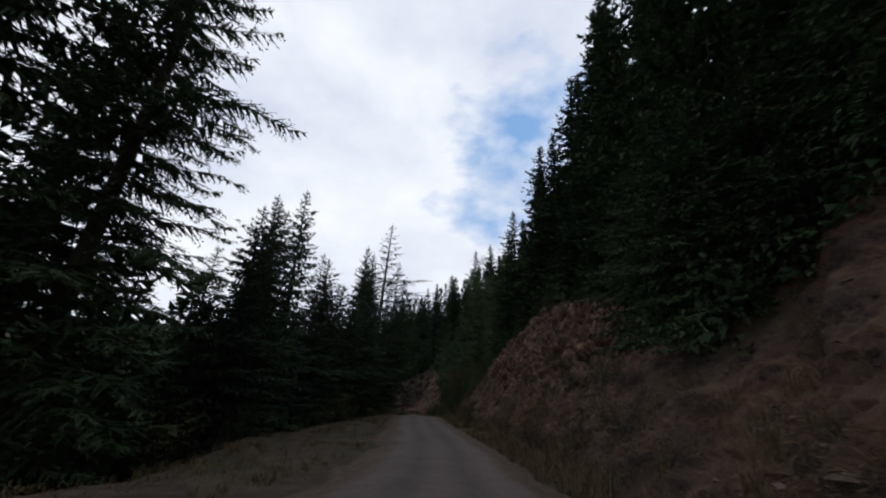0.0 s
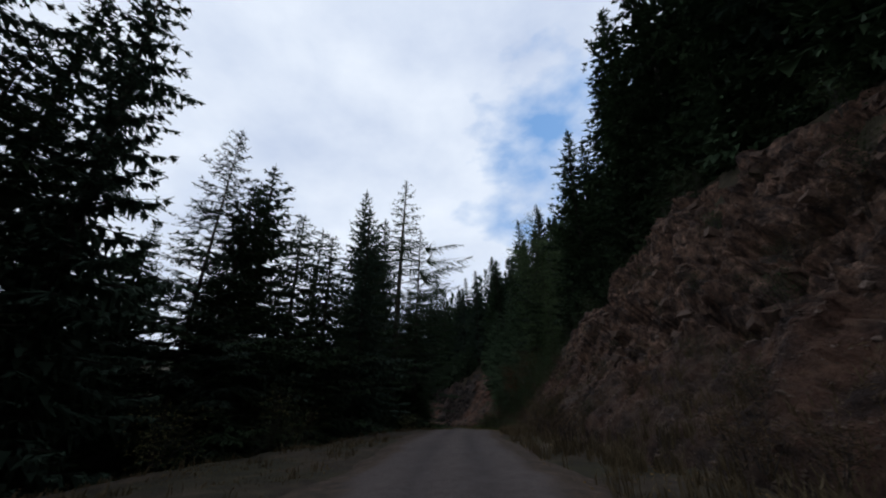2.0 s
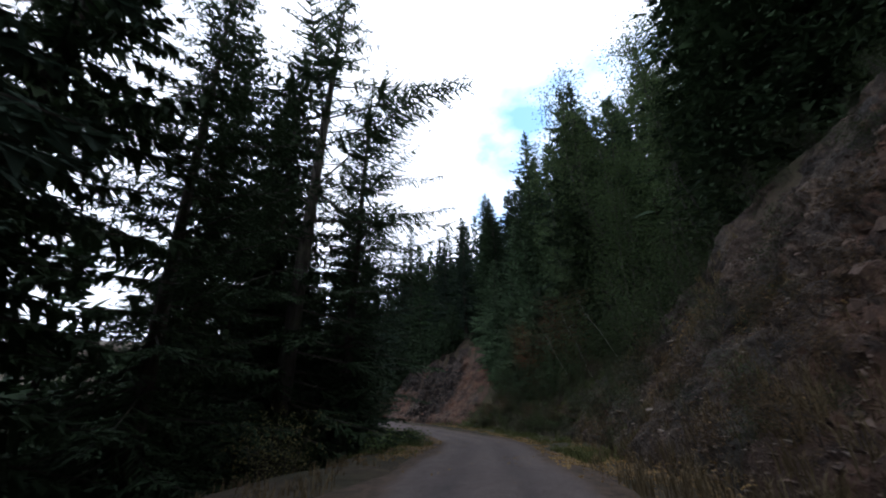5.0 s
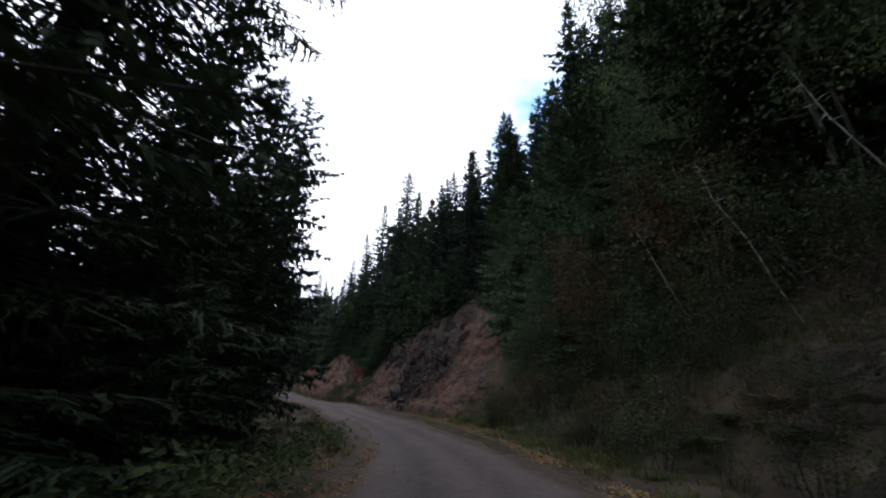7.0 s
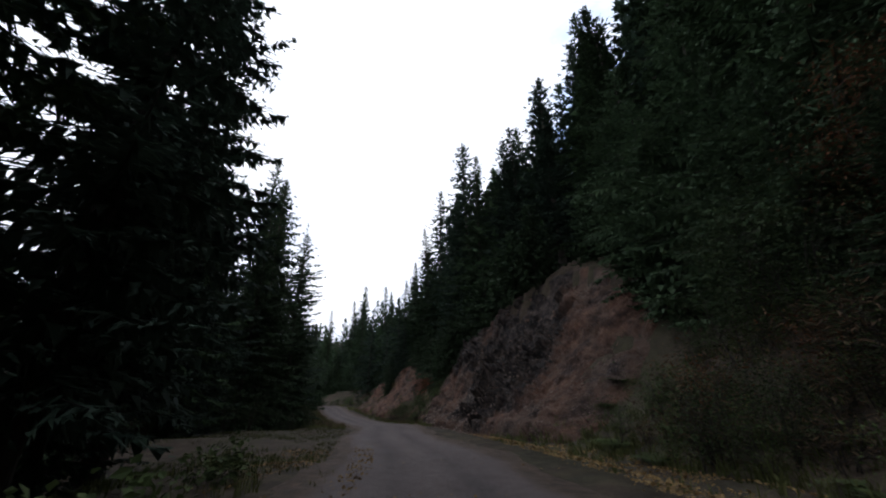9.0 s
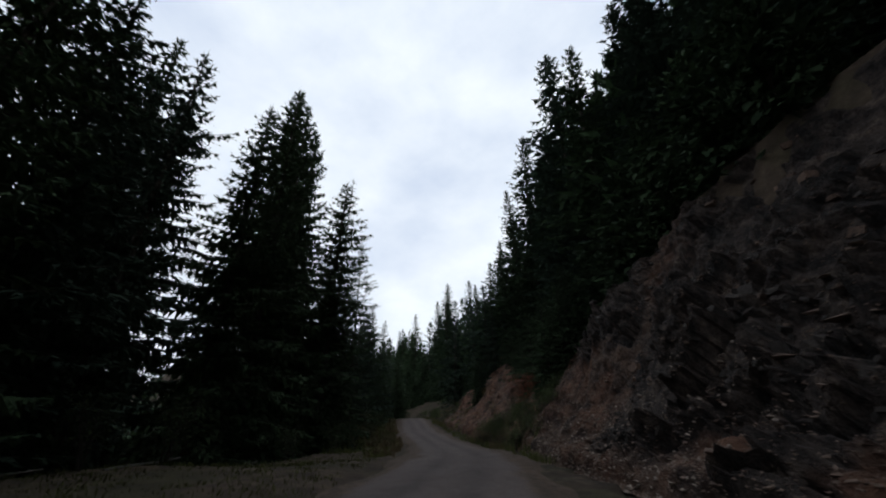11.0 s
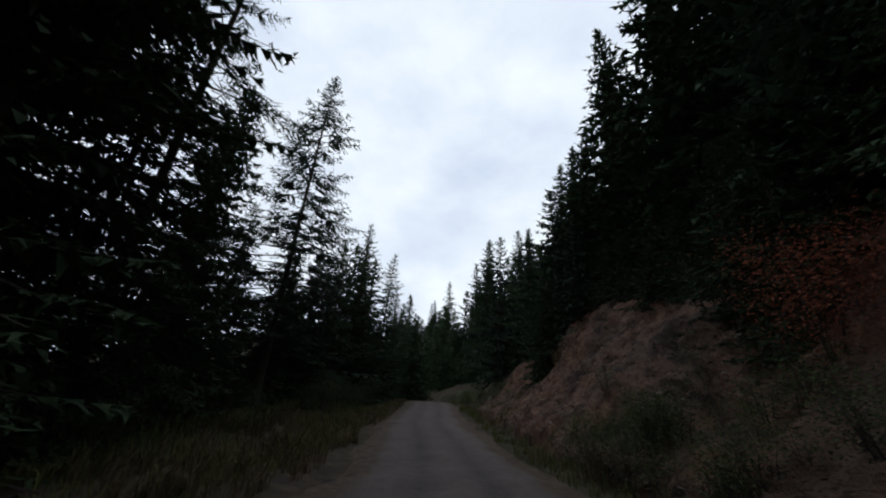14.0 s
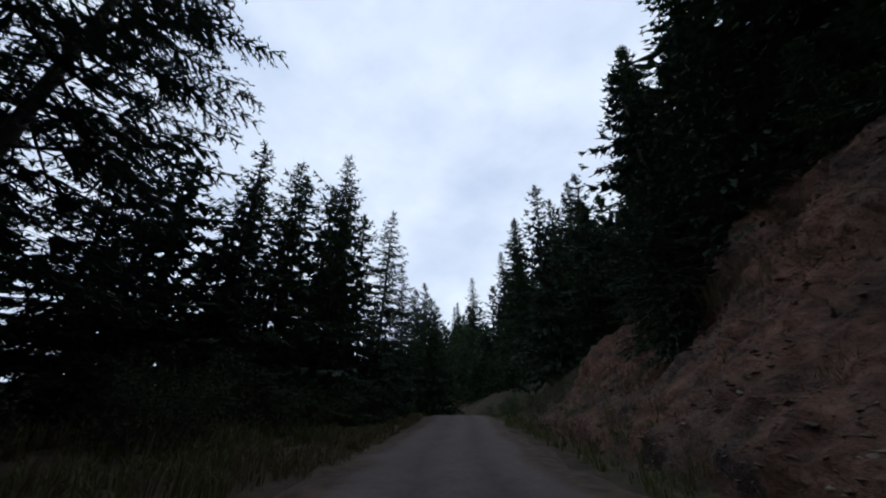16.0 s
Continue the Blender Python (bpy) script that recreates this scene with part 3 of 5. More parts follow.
def conifer_meshes(seed, height, radius, branches, bare, droop, twig, odds, quality):
    """Trunk, and a crown of boughs, limbs first: side shoots along each limb, needled twigs along each shoot."""
    rng = np.random.default_rng(seed)
    trunk, limbs = Build(), Build()
    crown = []
    sway = rng.normal(0, 0.007 * height, 2)
    gap, sub_gap, wide = FINENESS[quality]
    sub_len = {"close": 0.50, "fine": 0.52, "plain": 0.56, "far": 0.6}[quality] * twig

    def stem(z):
        u = np.asarray(z, float) / height
        return np.stack([sway[0] * np.sin(2.2 * u), sway[1] * np.sin(2.9 * u), u * height], -1)

    r0 = (0.0105 if seed != 51 else 0.0055) * height + 0.03
    zz = np.linspace(0, height, 12 if quality != "far" else 5)
    trunk.add(*tube([stem(z) for z in zz], [r0 * (1 - 0.97 * (z / height)) ** 0.85 * (1.25 if z == 0 else 1) for z in zz], 8 if quality != "far" else 5))
    clump = rng.uniform(0, 6.28, 3)
    if seed not in (41, 42, 43, 51):
        for k in range({"close": 620, "fine": 560, "plain": 360, "far": 60}[quality]):
            u = bare + (0.8 - bare) * rng.uniform() ** 1.25
            a, w, r = rng.uniform(0, 6.28), rng.uniform(0, 6.28), 0.5 * radius * (1 - u) * math.sqrt(rng.uniform())
            g = (0.5 + 0.5 * (1 - u)) * rng.uniform(0.45, 1.0) * {"close": 0.3, "fine": 0.46, "plain": 0.5, "far": 1.7}[quality]
            p = stem(u * height) + np.array((math.cos(a), math.sin(a), 0)) * r
            e = np.array((math.cos(w), math.sin(w), rng.uniform(-0.3, 0.3))) * g * 0.45
            crown.append(np.stack([p - e, p + e, p - UP * g + np.array((math.cos(a), math.sin(a), 0)) * g * 0.5])[None])
    branches = int(branches * {"close": 1.15, "fine": 1.2, "plain": 1.2, "far": 1.1}[quality])
    for k in range(branches):
        u = bare + (1 - bare) * ((k + rng.uniform(0, 1)) / branches) ** 1.06
        z = u * height
        if z > height * 0.985:
            continue
        az = k * 2.399 + rng.normal(0, 0.35)
        ragged = 1 + 0.18 * math.sin(3 * az + clump[0] + 9 * u) + 0.14 * math.sin(17 * u + clump[1])
        low = 0.72 + 0.28 * float(smooth(0.05, 0.3, u))
        length = low * radius * (1 - u) ** 0.82 * 1.1 * (0.78 + 0.22 * float(smooth(bare, bare + 0.2, u))) * rng.uniform(0.6, 1.12) * ragged + 0.10 + 0.28 * (1 - u)
        if rng.uniform() < odds and quality in ("close", "fine") and u > 0.33:
            length *= rng.uniform(1.25, 1.7)
        lift = 0.62 * u - 0.10 - droop * (1 - u) + rng.normal(0, 0.09)
        if odds > 0.2 and k % 9 == 4 and 0.28 < u < 0.75:
            az, length, lift = rng.uniform(-0.7, 0.5), radius * rng.uniform(1.05, 1.3), rng.uniform(0.05, 0.25)
        out = np.array((math.cos(az), math.sin(az), 0.0))
        sidev = np.array((-out[1], out[0], 0.0))
        start = stem(z)
        fade = 0.6 + 0.4 * (1 - u) ** 0.5

        def limb(q):
            q = np.asarray(q, float)
            return start + out * (length * q)[..., None] + UP * (length * (0.03 * np.sin(9 * q + k) + lift * q - droop * 0.9 * q * q + 0.75 * droop * q ** 3))[..., None]

        if quality in ("close", "fine"):
            limbs.add(*tube(list(limb(np.array((0, 0.5, 1.0)))), [max(0.006, 0.018 * length ** 0.6 * (1 - 0.9 * j)) for j in (0, 0.5, 1)], 3))
        n = max(3, int(length / gap))
        inner = (0.38 if seed in (42, 51) else 0.12) if length > 1.2 and quality == "close" else 0.05
        q = np.repeat(np.clip((np.arange(n) + rng.uniform(0, 1, n)) / n, inner, 1), 2)
        sg = np.tile((-1.0, 1.0), n)
        fan = (0.32 * length * (1 - q) ** 0.8 + 0.17 + 0.06 * (1 - u)) * rng.uniform(0.55, 1.3, 2 * n)
        way = unit(out * rng.uniform(0.45, 1.0, 2 * n)[:, None] + sidev * (sg * rng.uniform(0.6, 1.0, 2 * n))[:, None] - UP * rng.uniform(-0.1 * u, 0.6, 2 * n)[:, None])
        base = limb(q)
        crown.append(slips(base, way, fan, np.full(2 * n, wide), rng))
        # needle-covered web between neighbouring shoots
        half = out * (0.5 * length / n) * (1.0 if seed not in (41, 42, 51) else 0.5)
        web = base + way * (fan * rng.uniform(0.5, 0.85, 2 * n) * (0.7 if quality == "close" else 1.0))[:, None] - UP * (fan * rng.uniform(0.0, 0.3, 2 * n))[:, None]
        crown.append(np.stack([base - half, base + half, web], 1))
        if quality != "close":
            low_web = base - UP * (fan * rng.uniform(0.35, 0.8, 2 * n))[:, None] + way * (fan * 0.25)[:, None]
            crown.append(np.stack([base - half, base + half, low_web], 1))
        count = np.maximum(1, np.ceil(fan / sub_gap)).astype(int)
        pick = np.repeat(np.arange(2 * n), count)
        m = len(pick)
        e = rng.uniform(0.08, 1.0, m)
        turn = np.where(rng.uniform(0, 1, m) < 0.5, -1.0, 1.0)
        over = unit(np.cross(way, UP))[pick] * turn[:, None]
        hang = rng.uniform(0.0, 0.95, m) * (1 - 0.8 * u) - 0.25 * u
        w2 = unit(way[pick] * rng.uniform(0.35, 0.9, m)[:, None] + over * rng.uniform(0.25, 0.8, m)[:, None] - UP * hang[:, None] + rng.normal(0, 0.16, (m, 3)))
        crown.append(slips(base[pick] + way[pick] * (fan[pick] * e)[:, None], w2, fade * sub_len * rng.uniform(0.5, 1.2, m) * (1.1 - 0.4 * e), np.full(m, wide), rng))
        tip = limb(np.array((0.9, 1.0)))
        crown.append(slips(tip[:1], unit(tip[1:] - tip[:1] + UP * 0.05), np.array([0.25 * length * 0.3 + sub_len]), np.array([wide]), rng))
    # the leader and its crown of upright shoots
    for k in range(16):
        way = unit(UP * rng.uniform(0.7, 1.6) + np.array((math.cos(k * 2.4), math.sin(k * 2.4), 0)) * 0.7)
        crown.append(slips(stem(height * (0.93 + 0.004 * k))[None], way[None], np.array([0.55 * sub_len + 0.01 * height]), np.array([wide]), rng))
    crown.append(slips(stem(height * 0.95)[None], UP[None], np.array([0.065 * height]), np.array([wide]), rng))
    v = np.concatenate(crown).reshape(-1, 3)
    return trunk, limbs, v, np.arange(len(v)).reshape(-1, 3)


def joined(name, pieces, parent=None):
    """One mesh of several materials: pieces are (vertices, faces, material)."""
    verts, faces, index = [], [], []
    for k, (v, f, m) in enumerate(pieces):
        o = len(verts)
        verts.extend(np.asarray(v, float).tolist())
        faces.extend([tuple(o + i for i in q) for q in (f if isinstance(f, list) else f.tolist())])
        index.extend([k] * len(f))
    me = bpy.data.meshes.new(name)
    me.from_pydata(verts, [], faces)
    for v, f, m in pieces:
        me.materials.append(m)
    me.polygons.foreach_set("material_index", index)
    ob = new(name, me)
    ob.parent = parent
    return ob


GROVE = "conifers along the forest road"
LABELS = {"dense": "tall dark conifer with drooping boughs and visible trunk", "gaunt": "tall conifer with a bare lower trunk and thin boughs", "tall": "tall dark green conifer on the wooded slope", "mid": "dense dark green fir beside the road",
          "young": "young bushy green fir with branches to the ground", "open": "tall conifer with long drooping open branches",
          "green": "young green fir with dense needles lightened for haze, on the slope", "lean": "thin leaning conifer with sparse branches"}
SPECS = [  # kind, seed, height, radius, branches, bare, droop, twig, long odds, needles, quality
    ("tall", 11, 25, 4.6, 145, 0.1, 0.26, 0.54, 0.08, M_FIR, "fine"), ("tall", 12, 22, 4.0, 130, 0.1, 0.24, 0.52, 0.06, M_SPRUCE, "fine"),
    ("mid", 21, 15, 3.5, 135, 0.02, 0.2, 0.42, 0.05, M_FIR, "close"), ("mid", 22, 14, 3.0, 125, 0.02, 0.18, 0.40, 0.06, M_SPRUCE, "close"),
    ("open", 41, 27, 4.9, 150, 0.08, 0.26, 0.42, 0.22, M_FIR, "close"), ("dense", 43, 26, 4.6, 185, 0.1, 0.24, 0.44, 0.06, M_FIR, "close"), ("gaunt", 42, 26, 4.6, 100, 0.12, 0.26, 0.36, 0.26, M_FIR, "close"), ("lean", 51, 22, 4.4, 150, 0.16, 0.22, 0.44, 0.0, M_SPRUCE, "close"),
    ("green", 17, 22, 4.2, 135, 0.03, 0.24, 0.50, 0.05, M_GREEN_FIR, "fine"), ("green", 27, 14, 3.4, 120, 0.02, 0.20, 0.45, 0.05, M_GREEN_FIR, "fine"),
    ("young", 33, 8, 2.6, 84, 0.01, 0.2, 0.36, 0.05, M_FIR, "close"),
    ("tall", 13, 30, 5.0, 165, 0.06, 0.3, 0.8, 0.06, M_FIR, "plain"), ("tall", 14, 32, 5.2, 165, 0.1, 0.28, 0.85, 0.08, M_SPRUCE, "plain"),
    ("mid", 23, 15, 3.8, 120, 0.02, 0.22, 0.68, 0.05, M_FIR, "plain"), ("mid", 24, 17, 3.8, 78, 0.03, 0.25, 0.7, 0.06, M_SPRUCE, "plain"),
    ("young", 31, 8, 2.7, 80, 0.01, 0.2, 0.55, 0.05, M_FIR, "plain"), ("young", 32, 7, 2.4, 75, 0.01, 0.16, 0.5, 0.05, M_FIR, "plain"),
    ("tall", 15, 28, 4.6, 66, 0.04, 0.28, 1.7, 0.05, M_FIR, "far"), ("tall", 16, 26, 4.2, 62, 0.04, 0.25, 1.6, 0.05, M_SPRUCE, "far"),
    ("mid", 25, 16, 3.6, 54, 0.02, 0.2, 1.3, 0.05, M_FIR, "far")]
PROTO = {}


def build_proto(spec):
    kind, seed, height, radius, branches, bare, droop, twig, odds, needles, quality = spec
    trunk, limbs, cv, cf = conifer_meshes(seed, height, radius, branches, bare, droop, twig, odds, quality)
    top = tagged(new("conifer"), LABELS[kind], "tree", GROVE)
    part("trunk", trunk.v, trunk.f, M_BARK, top, smooth_shade=True)
    joined("crown", [(cv, cf, needles)] + ([(np.array(limbs.v), np.array(limbs.f), M_BARK)] if limbs.v else []), top)
    return top


FAR = {M_FIR: ([], []), M_SPRUCE: ([], []), M_BARK: ([], [])}
# far trees take the needle colours with the haze painted in
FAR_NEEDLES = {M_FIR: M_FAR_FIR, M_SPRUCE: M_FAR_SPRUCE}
FAR_SHAPES = {}


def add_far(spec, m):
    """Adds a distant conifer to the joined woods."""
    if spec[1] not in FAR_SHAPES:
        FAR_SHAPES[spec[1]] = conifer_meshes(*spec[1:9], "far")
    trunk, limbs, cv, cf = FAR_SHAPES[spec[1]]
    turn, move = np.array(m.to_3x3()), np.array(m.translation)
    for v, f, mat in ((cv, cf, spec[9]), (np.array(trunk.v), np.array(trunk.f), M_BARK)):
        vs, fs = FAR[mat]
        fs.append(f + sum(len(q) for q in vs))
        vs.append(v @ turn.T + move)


rnd = random.Random(7)


def place_copy(key, make, m):
    """The first call builds the thing, later ones copy it."""
    if key not in PROTO:
        PROTO[key] = make()
        PROTO[key].matrix_basis = m
        return PROTO[key]
    first = PROTO[key]
    keep = first.scale.copy()
    first.scale = (1, 1, 1)
    ob = copy_thing(first, m)
    first.scale = keep
    return ob


def spot(s, d):
    x, y, z, rx, ry = (float(v) for v in along(s))
    px, py = x + rx * d, y + ry * d
    return px, py, float(ground_z(np.array([px]), np.array([py]))[0]), z


def plant(kinds, s, d, tip, quality="fine", lean=None, wide=1.0, yaw=None):
    """A conifer at s, d whose tip stands that high over the road's middle."""
    px, py, gz, z = spot(s, d)
    need = max(4.0, z + tip - gz)
    spec = min((q for q in SPECS if q[0] in kinds and q[10] == quality), key=lambda q: abs(q[2] - need) + rnd.uniform(0, 6))
    k = need / spec[2]
    side = wide * rnd.uniform(0.92, 1.12) * (k ** 0.6 if k > 1 else k ** 0.85)
    tilt = Euler((radians(rnd.gauss(0, 0.8)), radians(rnd.gauss(0, 0.8)), 0)) if lean is None else Euler((radians(lean[0]), radians(lean[1]), 0))
    m = Matrix.LocRotScale((px, py, gz - 0.25), tilt, (side, side, k)) @ Euler((0, 0, rnd.uniform(0, 6.28) if yaw is None else yaw)).to_matrix().to_4x4()
    if quality == "far":
        return add_far(spec, m)
    return place_copy(spec[1], lambda: build_proto(spec), m)


def bend(s):
    return float(np.interp(s, (134, 141, 149, 160, 172, 185, 193, 230), (0, 0.3, 0.8, 1.8, 2.8, 4.6, 6, 8)))


TALL, BUSHY, OPEN, GAUNT, DENSE = ("tall",), ("mid", "young"), ("open",), ("gaunt",), ("dense",)
# downhill side: s, d, height of the tip
for kinds, s, d, tip in (
        (DENSE, 9.5, -10.4, 27), (TALL, 6, -12.5, 24), (TALL, 11.5, -14.5, 21), (BUSHY, 14, -14, 9), (TALL, 20.5, -11.4, 13), (BUSHY, 18.5, -12.6, 9.5), (BUSHY, 23.4, -11, 14.2), (TALL, 25.4, -12.4, 16.4), (BUSHY, 24.5, -14.8, 7), (BUSHY, 27.2, -12.6, 13), (BUSHY, 28, -15, 7), (BUSHY, 31.4, -14.6, 9.6), (BUSHY, 30.6, -12.6, 8.4), (BUSHY, 33.6, -13.4, 9.6), (TALL, 28.8, -14, 17.5), (TALL, 29.3, -11.4, 19.2), (TALL, 32, -15.6, 12.6), (BUSHY, 35.2, -10.2, 12.6), (BUSHY, 37.2, -11, 14.4), (TALL, 39, -11.6, 16.5), 
        (BUSHY, 41.5, -10.6, 14.6), (BUSHY, 35, -14.6, 9), (BUSHY, 38.6, -14.2, 10), (BUSHY, 42, -14.6, 11), (BUSHY, 45.6, -14.4, 12), (BUSHY, 43.4, -9.2, 13.8), (BUSHY, 46.1, -11, 15.8), (TALL, 48.0, -8.2, 19.2), (TALL, 52.5, -11, 24.6), (OPEN, 57, -9.8, 22), (TALL, 61, -12.5, 24), (TALL, 66.5, -14.8, 28),
        (BUSHY, 69.8, -12, 9), (BUSHY, 72.6, -11.6, 10), (TALL, 67.3, -12.4, 30), (OPEN, 70.5, -8.6, 30), (GAUNT, 65.5, -10.8, 36.4), (BUSHY, 61.8, -11.6, 8.5), (BUSHY, 65.4, -12.6, 10), (TALL, 73.6, -12, 12.5), (TALL, 76.4, -13, 14), (BUSHY, 78, -11.6, 14), (BUSHY, 75, -8.6, 13), (TALL, 79, -10, 22), (TALL, 83, -9.4, 19), (BUSHY, 80.6, -11, 10.5), (TALL, 87, -8.5, 21), (TALL, 92.8, -10.2, 23), (BUSHY, 90, -10, 12),
        (TALL, 99.8, -12.4, 18), (TALL, 103.6, -12.3, 24.5), (TALL, 110.4, -14.8, 19.5), (TALL, 110, -15.5, 21), (TALL, 112, -14, 19), (TALL, 113.5, -16, 25), (TALL, 105.6, -12.4, 18.5), (TALL, 110.2, -12.4, 20.5), (TALL, 117.5, -10.9, 25.5), (TALL, 114.5, -12, 21), (TALL, 120.8, -11.7, 27.5), (BUSHY, 122.6, -10.6, 13), (TALL, 126.4, -9.2, 23.4), (BUSHY, 129.4, -9.4, 14),
        (GAUNT, 131, -9.8, 27.5), (TALL, 128, -13, 31), (TALL, 123, -13.5, 31), (BUSHY, 133, -9.6, 14), (TALL, 137, -12.4, 18.6), (BUSHY, 140.6, -12.4, 12.5), (BUSHY, 142.6, -10.4, 9.5), (BUSHY, 144.4, -11, 11.6), (BUSHY, 147.2, -9.6, 12.8), (BUSHY, 150.5, -10, 14.5), (BUSHY, 154.3, -9.2, 17.8), (TALL, 157.5, -10.4, 18),
        (BUSHY, 161.5, -8.4, 17.2), (BUSHY, 168, -8.0, 14.5)):
    plant(kinds if kinds != BUSHY else ("mid",), s, d + bend(s) - (1.7 if 97 < s < 114 else 0.0), tip, "fine" if kinds == TALL else "close", wide=0.68 if s == 131 else 0.95 if 24 < s < 31 else 1.25 if s in (20.5, 105.6) else 1.3 if 34 < s < 51 else 1.45 if s == 65.5 else 1.3 if s == 126.4 else 1.0, yaw=-0.1 if kinds in (OPEN, GAUNT, DENSE) else None)
plant(("lean",), 34.5, -11.3, 15.4, "close", lean=(0.5, 2.0))
plant(("lean",), 139.0, -8.4, 23.2, "close", lean=(-1.4, -3.1), wide=1.1)
for s, d, tip in ((172, -5.8, 12), (178, -6.2, 13), (186, -5.6, 13), (175, -8.5, 14), (183, -8.5, 18), (192, -8, 20), (201, -8, 20), (210, -8, 20), (220, -9, 21)):
    plant(("tall", "mid"), s, d + bend(s), tip, "plain")
for k in range(52):
    s, d = -16 + 4.0 * k + rnd.uniform(-1.5, 1.5), -rnd.uniform(4, 8)
    w = float(np.interp(s, SHOULDER[:, 0], SHOULDER[:, 1]))
    plant(BUSHY, s, d - w - (4.5 if s < 30 else 3.5), rnd.uniform(1.5, 6.5), "plain")
for k in range(64):
    s, d = -40 + 4.0 * k + rnd.uniform(-1.5, 1.5), -rnd.uniform(18, 40)
    plant(("tall", "mid"), s, d, rnd.uniform(0, 9), "far")
for k in range(70):
    plant(("mid", "tall"), -4 + 2.5 * k + rnd.uniform(-1, 1), -rnd.uniform(13.5, 18), rnd.uniform(5.0, 9.0) - (4.5 if 39 < k < 56 else 0.0), "far", wide=1.25)
for k in range(80):
    s, d = rnd.uniform(-30, 230), -rnd.uniform(30, 85)
    plant(("tall", "mid"), s, d, -18 + rnd.uniform(0, 9), "far", wide=1.3)
# uphill side
for kinds, s, d, tip in (
        (('young',), 9.8, 10.4, 15), (('young',), 11.4, 9.2, 14), (('young',), 12.8, 9.4, 15), (('young',), 14.2, 9.6, 16), (('young',), 12, 10.4, 18), (('young',), 16, 10.8, 17), (('young',), 7.5, 11.2, 16), (('young',), 4.5, 11.8, 17), (('young',), 19, 11.6, 17),
        (TALL, -4, 15, 38), (TALL, 3, 14.5, 40), (TALL, 9, 14, 38), (TALL, 14, 13.5, 36), (TALL, 19, 15, 40), (TALL, 24, 16, 43), (TALL, 29.4, 18.2, 50), (TALL, 33, 17, 42), (TALL, 37, 19, 46), (TALL, 42, 17, 40), (TALL, 47, 17, 41),
        (TALL, 53.5, 18, 42), (TALL, 57, 19, 43), (TALL, 59.6, 14.4, 36), (TALL, 62, 17, 36), (TALL, 63.4, 13.4, 33), (TALL, 66, 16.5, 36), (TALL, 70, 22, 40), (TALL, 78, 19.5, 37), (TALL, 84, 22, 42), (TALL, 95, 18.5, 38), (TALL, 110, 17.5, 40), (TALL, 116.5, 18, 40), (TALL, 105, 19.5, 42), (TALL, 74, 20, 38), (TALL, 77, 14, 37), (TALL, 80.6, 15, 41), (TALL, 80, 17, 36), (TALL, 87.5, 15, 37), (TALL, 89.5, 17.6, 44), (TALL, 86.5, 21, 42), (TALL, 93, 16, 36),
        (TALL, 102, 17, 40.5), (TALL, 99, 16, 38), (TALL, 107, 15, 37), (TALL, 112, 14, 35), (TALL, 115.5, 15, 36), (TALL, 119.5, 12.8, 36), (TALL, 122, 19.6, 37), (TALL, 125.5, 14.5, 44), (TALL, 129.5, 13, 34), (TALL, 134, 16.7, 39),
        (TALL, 136.8, 13.8, 41.5), (TALL, 135, 16.3, 40), (TALL, 143.1, 13, 36), (TALL, 147.4, 12.3, 26.6), (('mid',), 145.4, 9.2, 17.5), (('mid',), 150.6, 9.2, 21.5), (TALL, 152.8, 11.4, 26.4), (TALL, 151.4, 13, 23.6), (('young',), 147.6, 7.4, 10.5), (('young',), 149.6, 8.2, 12), (('young',), 145.6, 9.4, 12), (('young',), 152, 8.6, 12), (('young',), 142.8, 10.6, 12.5), (('young',), 140.6, 10.6, 12), (('young',), 138.4, 11, 11.5), (('young',), 136.4, 11, 11), (('young',), 137.2, 10.0, 9.8), (('young',), 123.2, 9.4, 12), (('young',), 124.4, 8.4, 11), (('young',), 126, 9.4, 12), (('young',), 124.2, 10.4, 14), (('young',), 129.6, 8.8, 11), (('young',), 131.4, 9.4, 11.5), (TALL, 156.4, 13.8, 28.7), (TALL, 158, 15, 33), (('mid',), 161, 8.6, 20.2), (('mid',), 165.7, 5.4, 22.4),
        (TALL, 171.6, 11, 27.6), (TALL, 176, 10.6, 26.2), (TALL, 178.6, 12.8, 31.2), (TALL, 183, 14, 35), (TALL, 187.7, 9, 34), (TALL, 194.6, 11, 39), (TALL, 202, 13, 37), (TALL, 212, 15, 37), (TALL, 224, 22, 35), (TALL, 231, 26, 36),
        (('mid',), 169, 6.6, 14), (('mid',), 174, 7.0, 16), (('mid',), 180, 7.0, 18), (('mid',), 186, 6.6, 17), (('mid',), 192, 6.4, 18), (('mid',), 199, 6.0, 18), (('mid',), 206, 5.4, 18), (('mid',), 204, 8.5, 20), (('mid',), 149.5, 11.6, 16), (('mid',), 155, 9.6, 13)):
    plant(kinds, s, d + bend(s), tip, "close" if kinds == ("young",) else "plain", wide=1.0 if kinds == ("young",) else 1.18)
    if kinds != ("young",):
        for side in (-1, 1):
            plant(("tall", "mid"), s + side * rnd.uniform(1.8, 3.4), d + bend(s) + rnd.uniform(1.5, 4.5), tip - rnd.uniform(3.0, 7.0), "far", wide=1.2)
for k in range(84):
    s = -22 + 2.7 * k + rnd.uniform(-1, 1)
    foot, edge, top, rock = (float(v) for v in bank_at(s))
    if not 62 < s < 92:
        plant(BUSHY, s, edge + rnd.uniform(0.7, 2.6), top + rnd.uniform(4, 10), "plain", wide=1.15)
for k in range(110):
    s = -26 + 2.4 * k + rnd.uniform(-1, 1)
    foot, edge, top, rock = (float(v) for v in bank_at(s))
    over = rnd.uniform(5, 26)
    plant(("tall", "mid"), s, edge + over, top + 0.62 * over + rnd.uniform(9, 17) - (6 if s > 190 else 0), "far")
